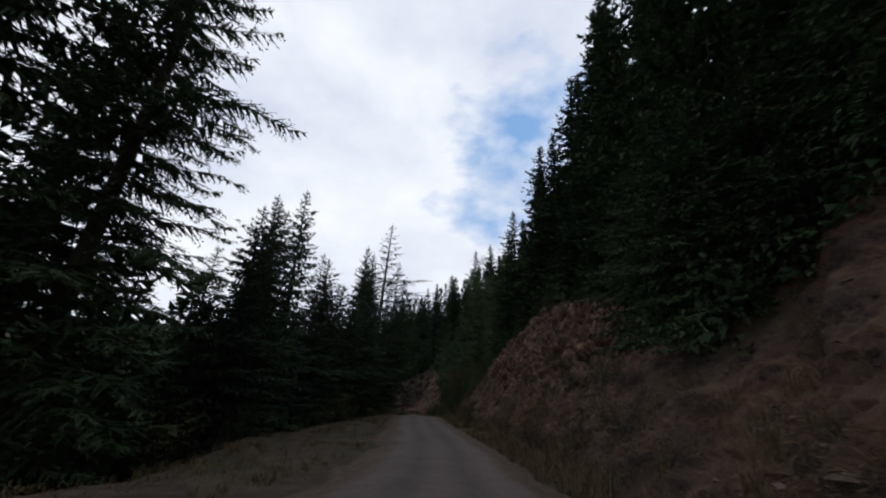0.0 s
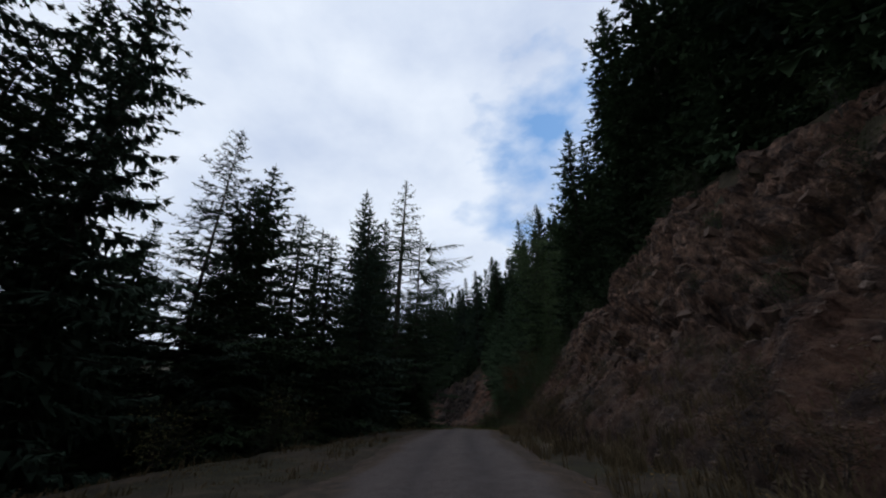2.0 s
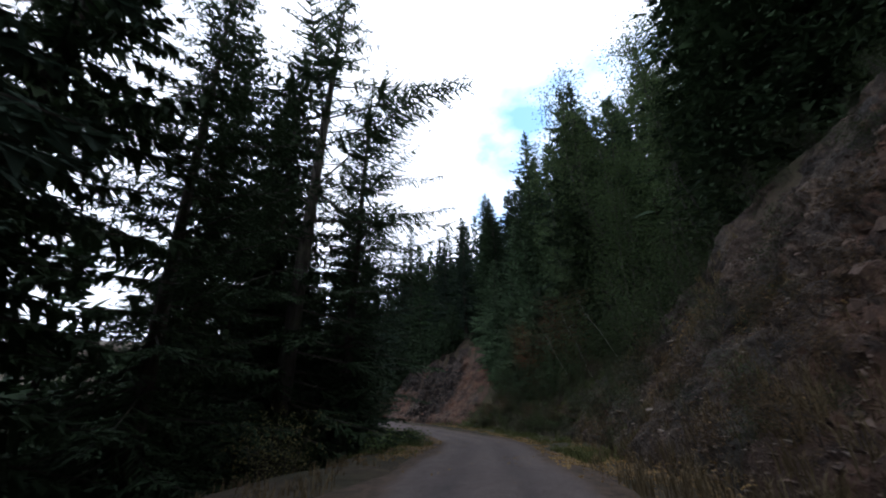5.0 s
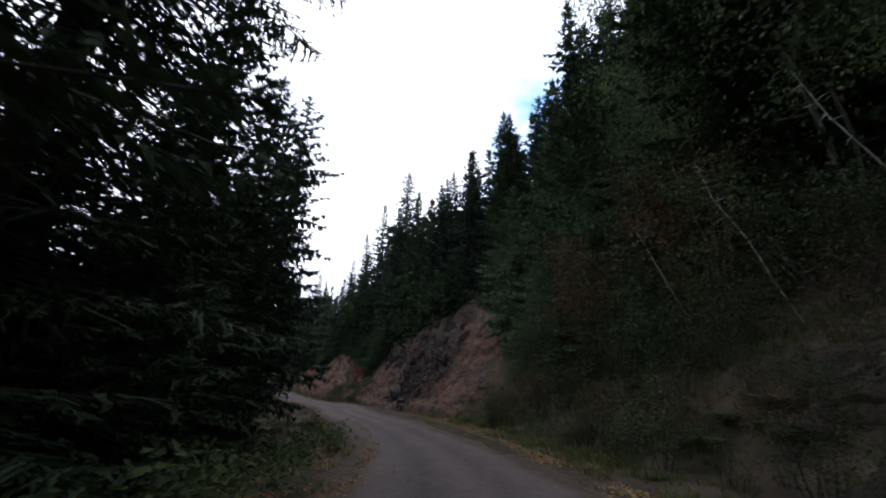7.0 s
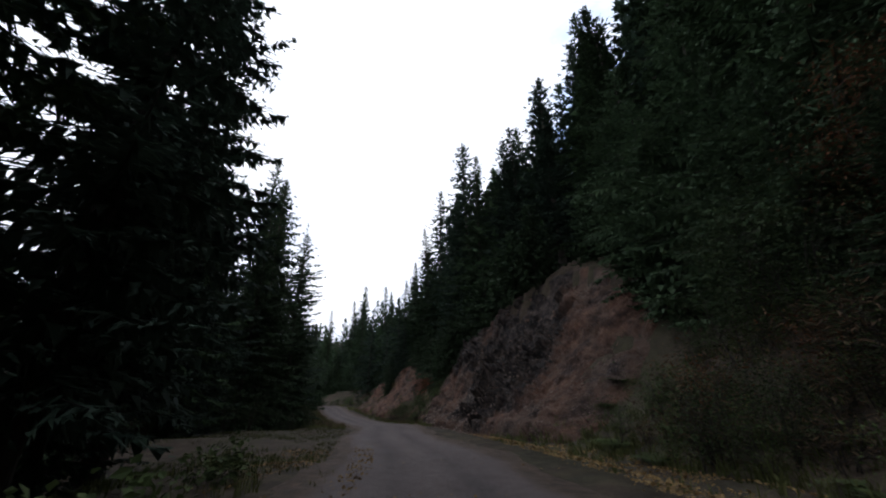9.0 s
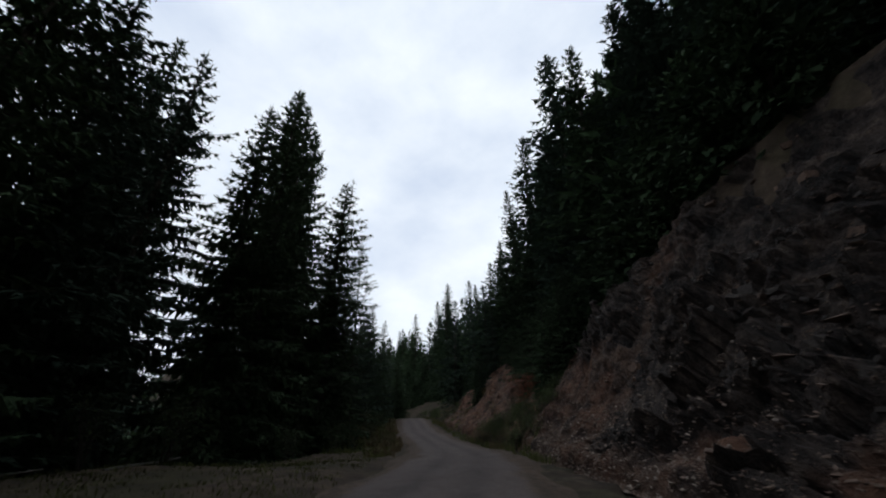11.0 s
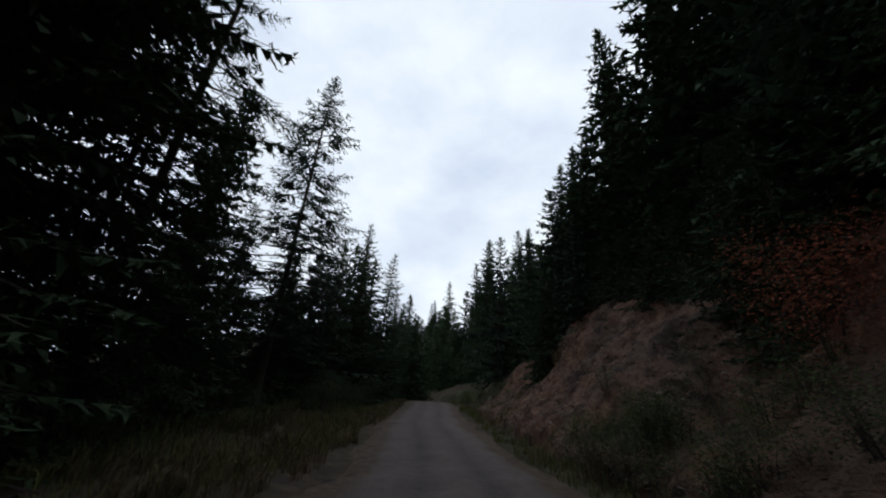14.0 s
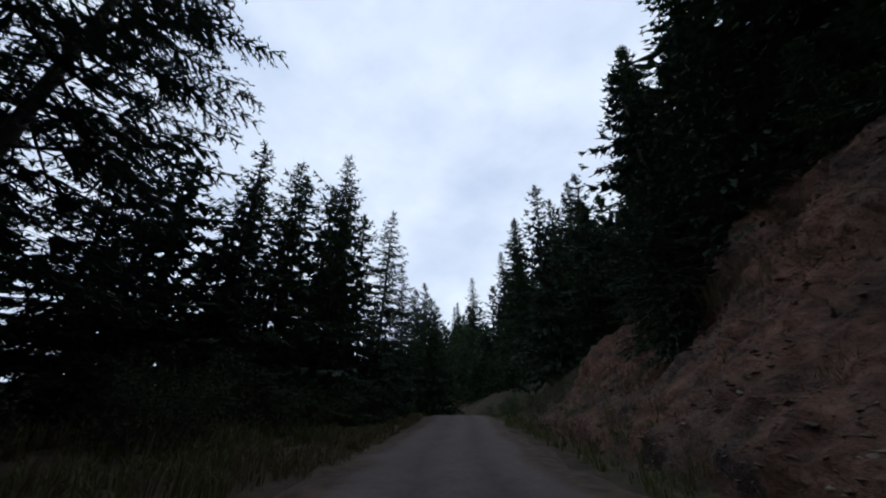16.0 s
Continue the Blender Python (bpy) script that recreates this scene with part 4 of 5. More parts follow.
for k in range(46):
    s, d = 80 + 1.25 * k + rnd.uniform(-0.8, 0.8), rnd.uniform(17, 25)
    plant(("tall",), s, d, 37.5 + 0.45 * (d - 15) - 0.22 * max(0, s - 108) + rnd.uniform(-3.0, 1.5), "far")
# hillside woods further along and beyond
for k in range(120):
    s, over = rnd.uniform(190, 330), rnd.uniform(2, 75)
    plant(("tall", "mid"), s, 9 + over, 4 + 0.36 * over + rnd.uniform(11, 20), "far")
for k in range(40):
    plant(("tall", "mid"), rnd.uniform(198, 300), -rnd.uniform(7, 45), rnd.uniform(4, 15), "far")
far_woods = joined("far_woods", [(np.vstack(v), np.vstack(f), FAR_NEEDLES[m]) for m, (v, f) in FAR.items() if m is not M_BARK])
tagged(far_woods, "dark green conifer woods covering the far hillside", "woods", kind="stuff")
far_trunks = joined("far_trunks", [(np.vstack(FAR[M_BARK][0]), np.vstack(FAR[M_BARK][1]), M_BARK)])
tagged(far_trunks, "brown trunks of the far conifer woods", "trunks", kind="stuff")


def distant_woods(count, seed):
    """The wooded valley side across the road: small ragged cones, joined."""
    rng = np.random.default_rng(seed)
    s, d = rng.uniform(-140, 330, count), -(70 + 560 * rng.uniform(0, 1, count) ** 1.4)
    x, y, z, rx, ry = along(s)
    px, py = x + rx * d, y + ry * d
    at = np.stack([px, py, ground_z(px, py) - 0.5], -1)
    tall = rng.uniform(13, 24, count)
    wide = tall * rng.uniform(0.15, 0.2, count)
    rings = []
    for low, high, reach in ((0.05, 0.6, 1.0), (0.38, 0.82, 0.66), (0.66, 1.0, 0.38)):
        a = np.arange(6)[None] * 1.0472 + rng.uniform(0, 6.28, (count, 1))
        r = wide[:, None] * reach * rng.uniform(0.75, 1.2, (count, 6))
        foot = np.stack([np.cos(a) * r, np.sin(a) * r, low * tall[:, None] + rng.normal(0, 0.03, (count, 6)) * tall[:, None]], -1)
        tip = np.stack([np.zeros(count), np.zeros(count), high * tall], -1)
        for q in range(6):
            rings.append(np.stack([foot[:, q], foot[:, (q + 1) % 6], tip], 1) + at[:, None])
    v = np.concatenate(rings).reshape(-1, 3)
    return tagged(new("distant_woods", mesh("distant_woods", v, np.arange(len(v)).reshape(-1, 3), M_FIR)), "dark conifer woods on the far valley side", "woods", kind="stuff")


distant_woods(2600, 61)

# ---- leafy trees, shrubs and ferns ----
def leaf_quads(base, way, length, width, rng):
    base, way = np.asarray(base, float), unit(np.asarray(way, float))
    side = unit(np.cross(way, UP + rng.normal(0, 0.6, way.shape)))
    length = np.asarray(length, float)[:, None]
    mid = base + way * length * 0.5
    fold = np.cross(side, way) * length * 0.08
    v = np.stack([base, mid + side * length * width / 2 + fold, base + way * length, mid - side * length * width / 2 + fold], 1).reshape(-1, 3)
    return v, np.arange(len(v)).reshape(-1, 4)


def leafy(seed, height, spread_r, stems, leaves, leaf, bark_mat, leaf_mat, name, label, category, group, clear=0.15, lean=0.25, stem_r=0.03, leaf_w=0.62):
    """A shrub or small broadleaf tree: several forked stems and loose clusters of leaves."""
    rng = np.random.default_rng(seed)
    trunks, wood, ends = [], Build(), []
    for k in range(stems):
        az, r = rng.uniform(0, 6.28), stem_r * rng.uniform(0.7, 1.2)
        out = np.array((math.cos(az), math.sin(az), 0.0)) * lean * rng.uniform(0.3, 1.3)
        hh = height * rng.uniform(0.75, 1.0)
        pts = [np.array((0.04 * k * math.cos(az), 0.04 * k * math.sin(az), 0.0))]
        for j in range(1, 7):
            pts.append(pts[-1] + UP * hh / 6 + out * hh / 6 + rng.normal(0, 0.02 * hh, 3) * (1, 1, 0.3))
        trunks.append(tube(pts[::1 if height > 4 else 2], [r * (1 - 0.14 * j) for j in range(0, 7, 1 if height > 4 else 2)], 5 if height > 4 else 3))
        for j in range(2, 7):
            for b in range(2 if stems > 3 else 4 if height < 10 else 6):
                if j / 6 < clear:
                    continue
                a2 = rng.uniform(0, 6.28)
                way = unit(np.array((math.cos(a2), math.sin(a2), rng.uniform(0.1, 0.7))))
                ln = spread_r * (1.1 - 0.09 * j) * rng.uniform(0.4, 1.0)
                at = pts[j] + (pts[j - 1] - pts[j]) * rng.uniform(0, 1)
                q = [at, at + way * ln * 0.5 + UP * 0.04 * ln, at + way * ln + UP * rng.normal(0, 0.08) * ln]
                wood.add(*tube([q[0], q[2]] if height < 4 else q, [r * 0.4, r * 0.1] if height < 4 else [r * 0.4, r * 0.25, r * 0.1], 3))
                ends.extend((q[1], q[2], q[2], at + way * ln * 0.75))
    ends = np.array(ends)
    pick = ends[rng.integers(0, len(ends), leaves)]
    blob = (0.2 if height < 8 else 0.13) * spread_r + 0.12
    base = pick + rng.normal(0, blob, (leaves, 3)) * (1, 1, 0.7)
    base[:, 2] = np.maximum(base[:, 2], 0.05)
    way = rng.normal(0, 1, (leaves, 3)) * (1, 1, 0.5) + (0, 0, -0.25)
    v, f = leaf_quads(base, way, leaf * rng.uniform(0.6, 1.3, leaves), leaf_w, rng)
    top = tagged(new(name), label, category, group)
    for tv, tf in trunks:
        part("trunk" if height > 4 else "stem", tv, tf, bark_mat, top, smooth_shade=True)
    joined("crown", [(v, f, leaf_mat), (wood.v, wood.f, bark_mat)], top)
    return top


def fern(seed):
    rng = np.random.default_rng(seed)
    tb, tw, ta, tl = [], [], [], []
    for k in range(11):
        az = k * 0.571 + rng.uniform(-0.2, 0.2)
        out = np.array((math.cos(az), math.sin(az), 0.0))
        L = rng.uniform(0.55, 0.9)
        for j in range(9):
            q = j / 9
            p = out * L * q + UP * (L * (0.85 * q - 0.75 * q * q))
            way = unit(out + UP * (0.85 - 1.5 * q))
            for sg in (-1, 1):
                w2 = unit(np.array((-out[1], out[0], 0.0)) * sg + way * 0.35)
                tb.append(p), tw.append(w2), ta.append(unit(np.cross(w2, UP))), tl.append(0.26 * (1 - 0.75 * q) + 0.04)
    v, f = sprays(tb, tw, ta, tl, FROND, rng)
    top = tagged(new("fern"), "green fern growing on the shady bank", "fern", "ferns on the bank")
    part("frond_rosette", v, f, M_FERN, top)
    return top


def settle(key, make, s, d, scale=1.0, lean=(0, 0), lift=-0.05):
    px, py, gz, z = spot(s, d)
    m = Matrix.LocRotScale((px, py, gz + lift), Euler((radians(lean[0]), radians(lean[1]), 0)), (scale,) * 3) @ Euler((0, 0, rnd.uniform(0, 6.28))).to_matrix().to_4x4()
    return place_copy(key, make, m)


def alder(seed, leaf_mat):
    return lambda: leafy(seed, 20, 3.4, 2, 9000, 0.155, M_ALDER, leaf_mat, "broadleaf_tree", "slender broadleaf tree with light green leaves and pale trunk", "tree",
                         "broadleaf trees on the slope", 0.1, 0.1, 0.075)


def low_shrub(seed, leaf_mat, label, h=2.2, r=1.0, leaf=0.085, n=700, name="shrub"):
    dry = leaf_mat is M_BRUSH
    return lambda: leafy(seed, h, r, 5, n, leaf, M_BARK, leaf_mat, "dried_bush" if dry else name, label, "bush" if dry else "shrub",
                         "dried bushes on the bank" if dry else "shrubs by the road", 0.1, 0.35, 0.02, 0.2 if dry else 0.55)


GREEN_SHRUB = "green leafy shrub at the roadside"
DRY_BRUSH = "brown dried brush on the bank"
PALE_SHRUB = "pale yellow-green shrub under the conifers"
RED_SHRUB = "orange-red autumn shrub on the bank"
MAPLE = "small maple with orange autumn leaves"
# the leafy stretch after the rock bank
edge2 = random.Random(78)
for k, (s, d, sc) in enumerate(((65, 12.5, 0.8), (67.5, 15.5, 1.15), (69.5, 14, 1.25), (71.5, 11, 0.8), (73.5, 15, 1.2), (75.5, 13.5, 1.4), (77.5, 10.5, 0.85), (80.5, 14.5, 1.4))):
    settle(("alder", k % 3), alder(101 + k % 3, M_ALDER_LEAF), s, d, sc, (rnd.uniform(-4, 4), rnd.uniform(-6, 3)))
for s, d, tip in ((79, 13.2, 24), (81.5, 11.6, 17), (83.6, 13.6, 25), (85.2, 11.4, 15.5), (87.6, 12.6, 23), (89.2, 10.6, 14), (91, 12.2, 20), (93.4, 11.6, 18), (95.6, 13.4, 24), (98, 14.0, 22), (87.4, 9.6, 12), (79.6, 8.8, 8.5), (82.6, 8.6, 9.5), (84.8, 8.2, 7.5), (86, 15.5, 30), (92.2, 15, 29)):
    plant(("green",), s, d, tip, "fine", wide=1.15)
for k, (s, d, sc) in enumerate(((82.5, 8.8, 1.05), (78, 10.2, 1.1), (86, 9.6, 0.8))):
    settle(("maple", k % 2), lambda: leafy(121 + len(PROTO), 7, 2.0, 4, 4200, 0.105, M_BARK, M_ORANGE, "maple", MAPLE, "tree", "autumn maples", 0.3, 0.3, 0.05), s, d, sc)
for k in range(52):
    s = rnd.uniform(63, 91)
    d = rnd.uniform(4.9, 9.5)
    pick = rnd.random()
    if pick < 0.62:
        settle(("gs", k % 3), low_shrub(131 + k % 3, M_LEAF, GREEN_SHRUB), s, d, rnd.uniform(0.5, 1.2))
    elif pick < 0.66:
        settle(("ps", k % 2), low_shrub(141 + k % 2, M_YELLOW, PALE_SHRUB), s, d, rnd.uniform(0.5, 1.2))
    elif pick < 0.94:
        settle(("brush", k % 3), low_shrub(191 + k % 3, M_BRUSH, DRY_BRUSH, 1.3, 0.7, 0.15, 330), s, d, rnd.uniform(0.8, 1.6))
    else:
        settle(("rs", k % 2), low_shrub(151 + k % 2, M_ORANGE, RED_SHRUB), s, d, rnd.uniform(0.5, 1.2))
for k in range(26):
    settle(("big", k % 3), low_shrub(136 + k % 3, M_LEAF, "tall green leafy bush under the trees", 4.2, 1.9, 0.105, 2100, "leafy_bush"), rnd.uniform(63, 91), rnd.uniform(7.2, 13.5), rnd.uniform(0.75, 1.25))
for k in range(28):
    s, d = rnd.uniform(68, 83), rnd.uniform(5.0, 9.5)
    if k % 4 == 0:
        settle(("big", k % 3), low_shrub(136 + k % 3, M_LEAF, "tall green leafy bush under the trees", 4.2, 1.9, 0.105, 2100, "leafy_bush"), s, d + 1.5, rnd.uniform(0.6, 0.9))
    elif k % 4 == 1:
        settle(("brush", k % 3), low_shrub(191 + k % 3, M_BRUSH, DRY_BRUSH, 1.3, 0.7, 0.15, 330), s, d, rnd.uniform(0.8, 1.4))
    else:
        settle(("gs", k % 3), low_shrub(131 + k % 3, M_LEAF, GREEN_SHRUB), s, d, rnd.uniform(0.5, 0.95))
for k in range(52):
    s, d = edge2.uniform(63, 91), edge2.uniform(5.2, 9.0)
    if k % 7 == 0:
        settle(("brush", k % 3), low_shrub(191 + k % 3, M_BRUSH, DRY_BRUSH, 1.3, 0.7, 0.15, 330), s, d, edge2.uniform(0.6, 1.0))
    else:
        settle(("gs", k % 3), low_shrub(131 + k % 3, M_LEAF, GREEN_SHRUB), s, d, edge2.uniform(0.35, 0.7))
settle(("ps", 0), low_shrub(141, M_YELLOW, PALE_SHRUB), 9.6, 4.2, 0.4)
# downhill verge
for s, d, tip in ((146, -10.8, 11), (149, -10.3, 12.4), (152.4, -9.6, 14.4), (156, -9.2, 16), (159.5, -8.2, 15.5)):
    plant(("mid",), s, d, tip, "plain", wide=1.2)
for k, (s, d, sc) in enumerate(((31, -8.2, 0.9), (35.5, -7.4, 1.2), (38, -7.0, 1.0), (57.8, -6.6, 1.1), (59.2, -6.6, 1.3), (59.5, -6.2, 0.65), (149.5, -6.6, 0.9), (152, -6.0, 0.8), (146.5, -7.2, 0.9), (193, 3.3, 1.5), (195, 3.0, 1.5), (12, -8, 0.8))):
    settle(("ps", k % 2), low_shrub(141 + k % 2, M_YELLOW, PALE_SHRUB), s, d, sc)
for k in range(20):
    s = rnd.uniform(62, 90)
    settle(("thimble", k % 2), lambda: leafy(161 + len(PROTO), 0.6, 0.45, 4, 150, 0.14, M_BARK, M_FERN, "broadleaf_plant", "low plant with broad green leaves at the road edge", "plant", "low plants at the road edge", 0.0, 0.4, 0.008), s, -rnd.uniform(3.7, 5.4), rnd.uniform(0.7, 1.3))
for k in range(26):
    s = rnd.uniform(-6, 165)
    w = float(np.interp(s, SHOULDER[:, 0], SHOULDER[:, 1]))
    if not 55 < s < 92:
        settle(("gs", k % 3), low_shrub(131 + k % 3, M_LEAF, GREEN_SHRUB), s, -w - rnd.uniform(-0.2, 2.0), rnd.uniform(0.4, 1.0))
for k in range(24):
    settle(("gs", k % 3), low_shrub(131 + k % 3, M_LEAF, GREEN_SHRUB), rnd.uniform(124, 166), -rnd.uniform(5.4, 8.5), rnd.uniform(0.5, 1.0))
for s, d, sc in ((128.1, 7.5, 1.45), (126.8, 8.1, 1.0)):
    settle("red", low_shrub(156, M_RED, "red-orange autumn shrub on the bank", 2.2, 0.9, 0.05, 3600), s, d, sc, lift=0.6)
for k in range(22):
    s = rnd.uniform(119, 133)
    settle(("gs", k % 3), low_shrub(131 + k % 3, M_LEAF, GREEN_SHRUB), s, rnd.uniform(4.6, 8.5), rnd.uniform(0.35, 0.9), lift=0.25)
for k in range(60):
    s = rnd.uniform(64, 95) if k < 40 else rnd.uniform(118, 134)
    settle(("fern", k % 3), lambda: fern(171 + len(PROTO)), s, rnd.uniform(4.8, 9), rnd.uniform(0.7, 1.3), lift=0.0 if k < 40 else 0.25)


# ---- dead snags and leaning poles ----
def snag(seed, height, label):
    rng = np.random.default_rng(seed)
    wood = Build()
    pts = [np.array((0.02 * z * math.sin(z), 0.015 * z, z)) for z in np.linspace(-0.3, height, 9)]
    wood.add(*tube(pts, np.linspace(0.0065 * height if height < 12 else 0.13, 0.012, 9), 7))
    for k in range(10):
        z = height * rng.uniform(0.35, 0.95)
        a = rng.uniform(0, 6.28)
        way = np.array((math.cos(a), math.sin(a), rng.uniform(-0.2, 0.4)))
        p = np.array((0.02 * z * math.sin(z), 0.015 * z, z))
        ln = rng.uniform(0.3, 1.4)
        wood.add(*tube([p, p + way * ln * 0.6, p + way * ln - UP * 0.1 * ln], [0.025, 0.015, 0.006], 4))
    top = tagged(new("dead_tree"), label, "dead tree", "dead trees on the slope")
    part("stem", wood.v, wood.f, M_GREY, top, smooth_shade=True)
    return top


settle("snag", lambda: snag(181, 12, "grey bare dead trunk standing in the forest"), 76.5, 19, 1.0)
for s, d, lean, sc in ((75, 9.6, (-5, -17), 0.55), (72.5, 10.5, (4, -30), 0.5), (78, 9.5, (6, -24), 0.5)):
    settle("pole", lambda: snag(182, 11, "thin pale dead stem leaning out over the bank"), s, d, sc, lean)
def root_snag():
    """A pale forked root hanging down the bank."""
    wood = Build()
    for bend_x, bend_y, ln, r in ((0.25, 0.1, 2.3, 0.085), (-0.35, 0.25, 1.7, 0.06), (0.6, -0.2, 1.2, 0.045), (-0.1, -0.4, 0.9, 0.035)):
        pts = [np.array((bend_x * q * (0.6 + 0.5 * math.sin(5 * q)) * ln * 0.6, bend_y * q * ln * 0.6 + 0.08 * math.sin(7 * q + ln), ln * q - 0.2)) for q in np.linspace(0, 1, 9)]
        wood.add(*tube(pts, np.linspace(r, r * 0.35, 9), 6))
    top = tagged(new("dead_branch"), "pale gnarled dead branch lying on the bank", "branch", "dead trees on the slope")
    part("stem", wood.v, wood.f, M_GREY, top, smooth_shade=True)
    return top


def fallen_log(seed, length, r):
    """A grey barkless trunk lying on the ground, with a few broken stubs."""
    rng = np.random.default_rng(seed)
    wood = Build()
    pts = [np.array((length * q - length / 2, 0.12 * math.sin(4 * q + seed), r * 0.8 + 0.04 * math.sin(7 * q))) for q in np.linspace(0, 1, 9)]
    wood.add(*tube(pts, np.linspace(r, r * 0.45, 9), 8))
    for k in range(5):
        p = pts[int(rng.integers(1, 8))]
        way = np.array((rng.uniform(-0.3, 0.6), rng.uniform(-1, 1), rng.uniform(0.2, 0.9)))
        wood.add(*tube([p, p + way * rng.uniform(0.25, 0.8)], [r * 0.3, r * 0.1], 5))
    top = tagged(new("fallen_log"), "grey weathered log lying at the forest edge", "log", "logs at the forest edge")
    part("stem", wood.v, wood.f, M_ALDER, top, smooth_shade=True)
    return top


for k, (s, d, turn, sc) in enumerate(((105.4, -11.4, 0.7, 0.5), (109.6, -10.4, 0.95, 0.55), (113.2, -8.6, 1.2, 0.5))):
    px, py, gz, _ = spot(s, d)
    place_copy(("log", k % 2), lambda: fallen_log(401 + k % 2, 5.0, 0.13), Matrix.LocRotScale((px, py, gz - 0.03), Euler((0, 0, turn + 1.1)), (sc,) * 3))
settle("branch", root_snag, 119.6, 8.4, 1.0, (-12, 24), 0.45)
for s, d, sc in ((143.4, 8.8, 0.9), (142.4, 9.6, 1.0), (144.4, 9.6, 0.9)):
    settle(("brush", 0), low_shrub(191, M_BRUSH, DRY_BRUSH, 1.3, 0.7, 0.15, 330), s, d, sc, lift=0.35)
# dried brush along the bank's foot
for k in range(64):
    s = rnd.uniform(-6, 62)
    settle(("brush", k % 3), low_shrub(191 + k % 3, M_BRUSH, DRY_BRUSH, 1.3, 0.7, 0.15, 330), s, rnd.uniform(4.2, 7.2), rnd.uniform(0.5, 1.1), lift=0.35)
for k in range(12):
    settle(("brush", k % 3), low_shrub(191 + k % 3, M_BRUSH, DRY_BRUSH, 1.3, 0.7, 0.15, 330), rnd.uniform(118, 132), rnd.uniform(4.0, 6.4), rnd.uniform(0.4, 0.8), lift=0.25)
# dense green and dried growth over the verge before the bend
edge = random.Random(77)
for k in range(18):
    s, d = edge.uniform(76, 89), edge.uniform(5.2, 9.5)
    if k % 5 == 0:
        settle(("brush", k % 3), low_shrub(191 + k % 3, M_BRUSH, DRY_BRUSH, 1.3, 0.7, 0.15, 330), s, d, edge.uniform(0.8, 1.3))
    else:
        settle(("gs", k % 3), low_shrub(131 + k % 3, M_LEAF, GREEN_SHRUB), s, d, edge.uniform(0.6, 1.1))


def on_bank(key, make, s, u, scale):
    x, y, z, r = (float(v) for v in bank_surface(np.array(s), np.array(u)))
    m = Matrix.LocRotScale((x, y, z - 0.1), None, (scale,) * 3) @ Euler((0, 0, rnd.uniform(0, 6.28))).to_matrix().to_4x4()
    return place_copy(key, make, m)


# brush and small green shrubs that hold on the face of the bank
for k in range(72):
    if k % 3:
        on_bank(("brush", k % 3), low_shrub(191 + k % 3, M_BRUSH, DRY_BRUSH, 1.3, 0.7, 0.15, 330), rnd.uniform(-4, 61), rnd.uniform(0.08, 0.6), rnd.uniform(0.4, 0.9))
    else:
        on_bank(("gs", k % 2), low_shrub(131 + k % 2, M_LEAF, GREEN_SHRUB), rnd.uniform(20, 61), rnd.uniform(0.1, 0.62), rnd.uniform(0.25, 0.55))
for k in range(34):
    on_bank(("gs", k % 3), low_shrub(131 + k % 3, M_LEAF, GREEN_SHRUB), rnd.uniform(9, 22) if k < 16 else rnd.uniform(22, 61), rnd.uniform(0.4, 0.95), rnd.uniform(0.3, 0.75))
# dark shrubs hanging over the upper edge
for k in range(46):
    on_bank(("gs", k % 3), low_shrub(131 + k % 3, M_LEAF, GREEN_SHRUB), edge.uniform(16, 60) if k < 30 else edge.uniform(132, 150), edge.uniform(0.88, 1.0), edge.uniform(0.45, 1.0))
# mixed growth over the end of the first bank
for k in range(48):
    s, u = edge.uniform(54, 73), edge.uniform(0.03, 0.95)
    if k % 3 == 0:
        on_bank(("brush", k % 3), low_shrub(191, M_BRUSH, DRY_BRUSH, 1.3, 0.7, 0.15, 330), s, u, edge.uniform(0.5, 1.0))
    else:
        on_bank(("gs", k % 3), low_shrub(131 + k % 3, M_LEAF, GREEN_SHRUB), s, u, edge.uniform(0.3, 0.75))
# low green cover on the shaded verge before the bend
for k in range(70):
    settle(("os", k % 3), low_shrub(133 + k % 3, M_FERN, "olive-green leafy shrub at the foot of the bank", 1.5, 0.9, 0.07, 800, "bramble"), edge.uniform(76, 92), edge.uniform(5.0, 9.5), edge.uniform(0.45, 0.9), lift=0.02)
# green bushes on the verges towards the far bend
for k in range(12):
    settle(("gs", k % 3), low_shrub(131 + k % 3, M_LEAF, GREEN_SHRUB), edge.uniform(142, 156), -edge.uniform(5.2, 7.0), edge.uniform(0.6, 1.0))
for k in range(30):
    settle(("os", k % 3), low_shrub(133 + k % 3, M_FERN, "olive-green leafy shrub at the foot of the bank", 1.5, 0.9, 0.07, 800, "bramble"), edge.uniform(157, 188), edge.uniform(3.9, 8.0), edge.uniform(0.7, 1.2))
# thick green growth along the foot of the last bank
for k in range(62):
    on_bank(("os", k % 3), low_shrub(133 + k % 3, M_FERN, "olive-green leafy shrub at the foot of the bank", 1.5, 0.9, 0.07, 800, "bramble"), edge.uniform(117.5, 135), edge.uniform(0.02, 0.42), edge.uniform(0.4, 0.85))


# ---- grass, fallen leaves and loose stones ----
def on_ground(s, d, lift=0.0):
    x, y, z, rx, ry = along(s)
    px, py = x + rx * d, y + ry * d
    foot, edge, top, rock = bank_at(s)
    bare = (1 - smooth(69, 73, s)) + smooth(92, 96, s) * (1 - smooth(155, 160, s))
    up = 0.72 * bare * smooth(foot - 0.2, foot + 0.8, d) * (1 - smooth(edge - 1.0, edge + 0.3, d))
    return np.stack([px, py, ground_z(px, py) + lift + up], -1)


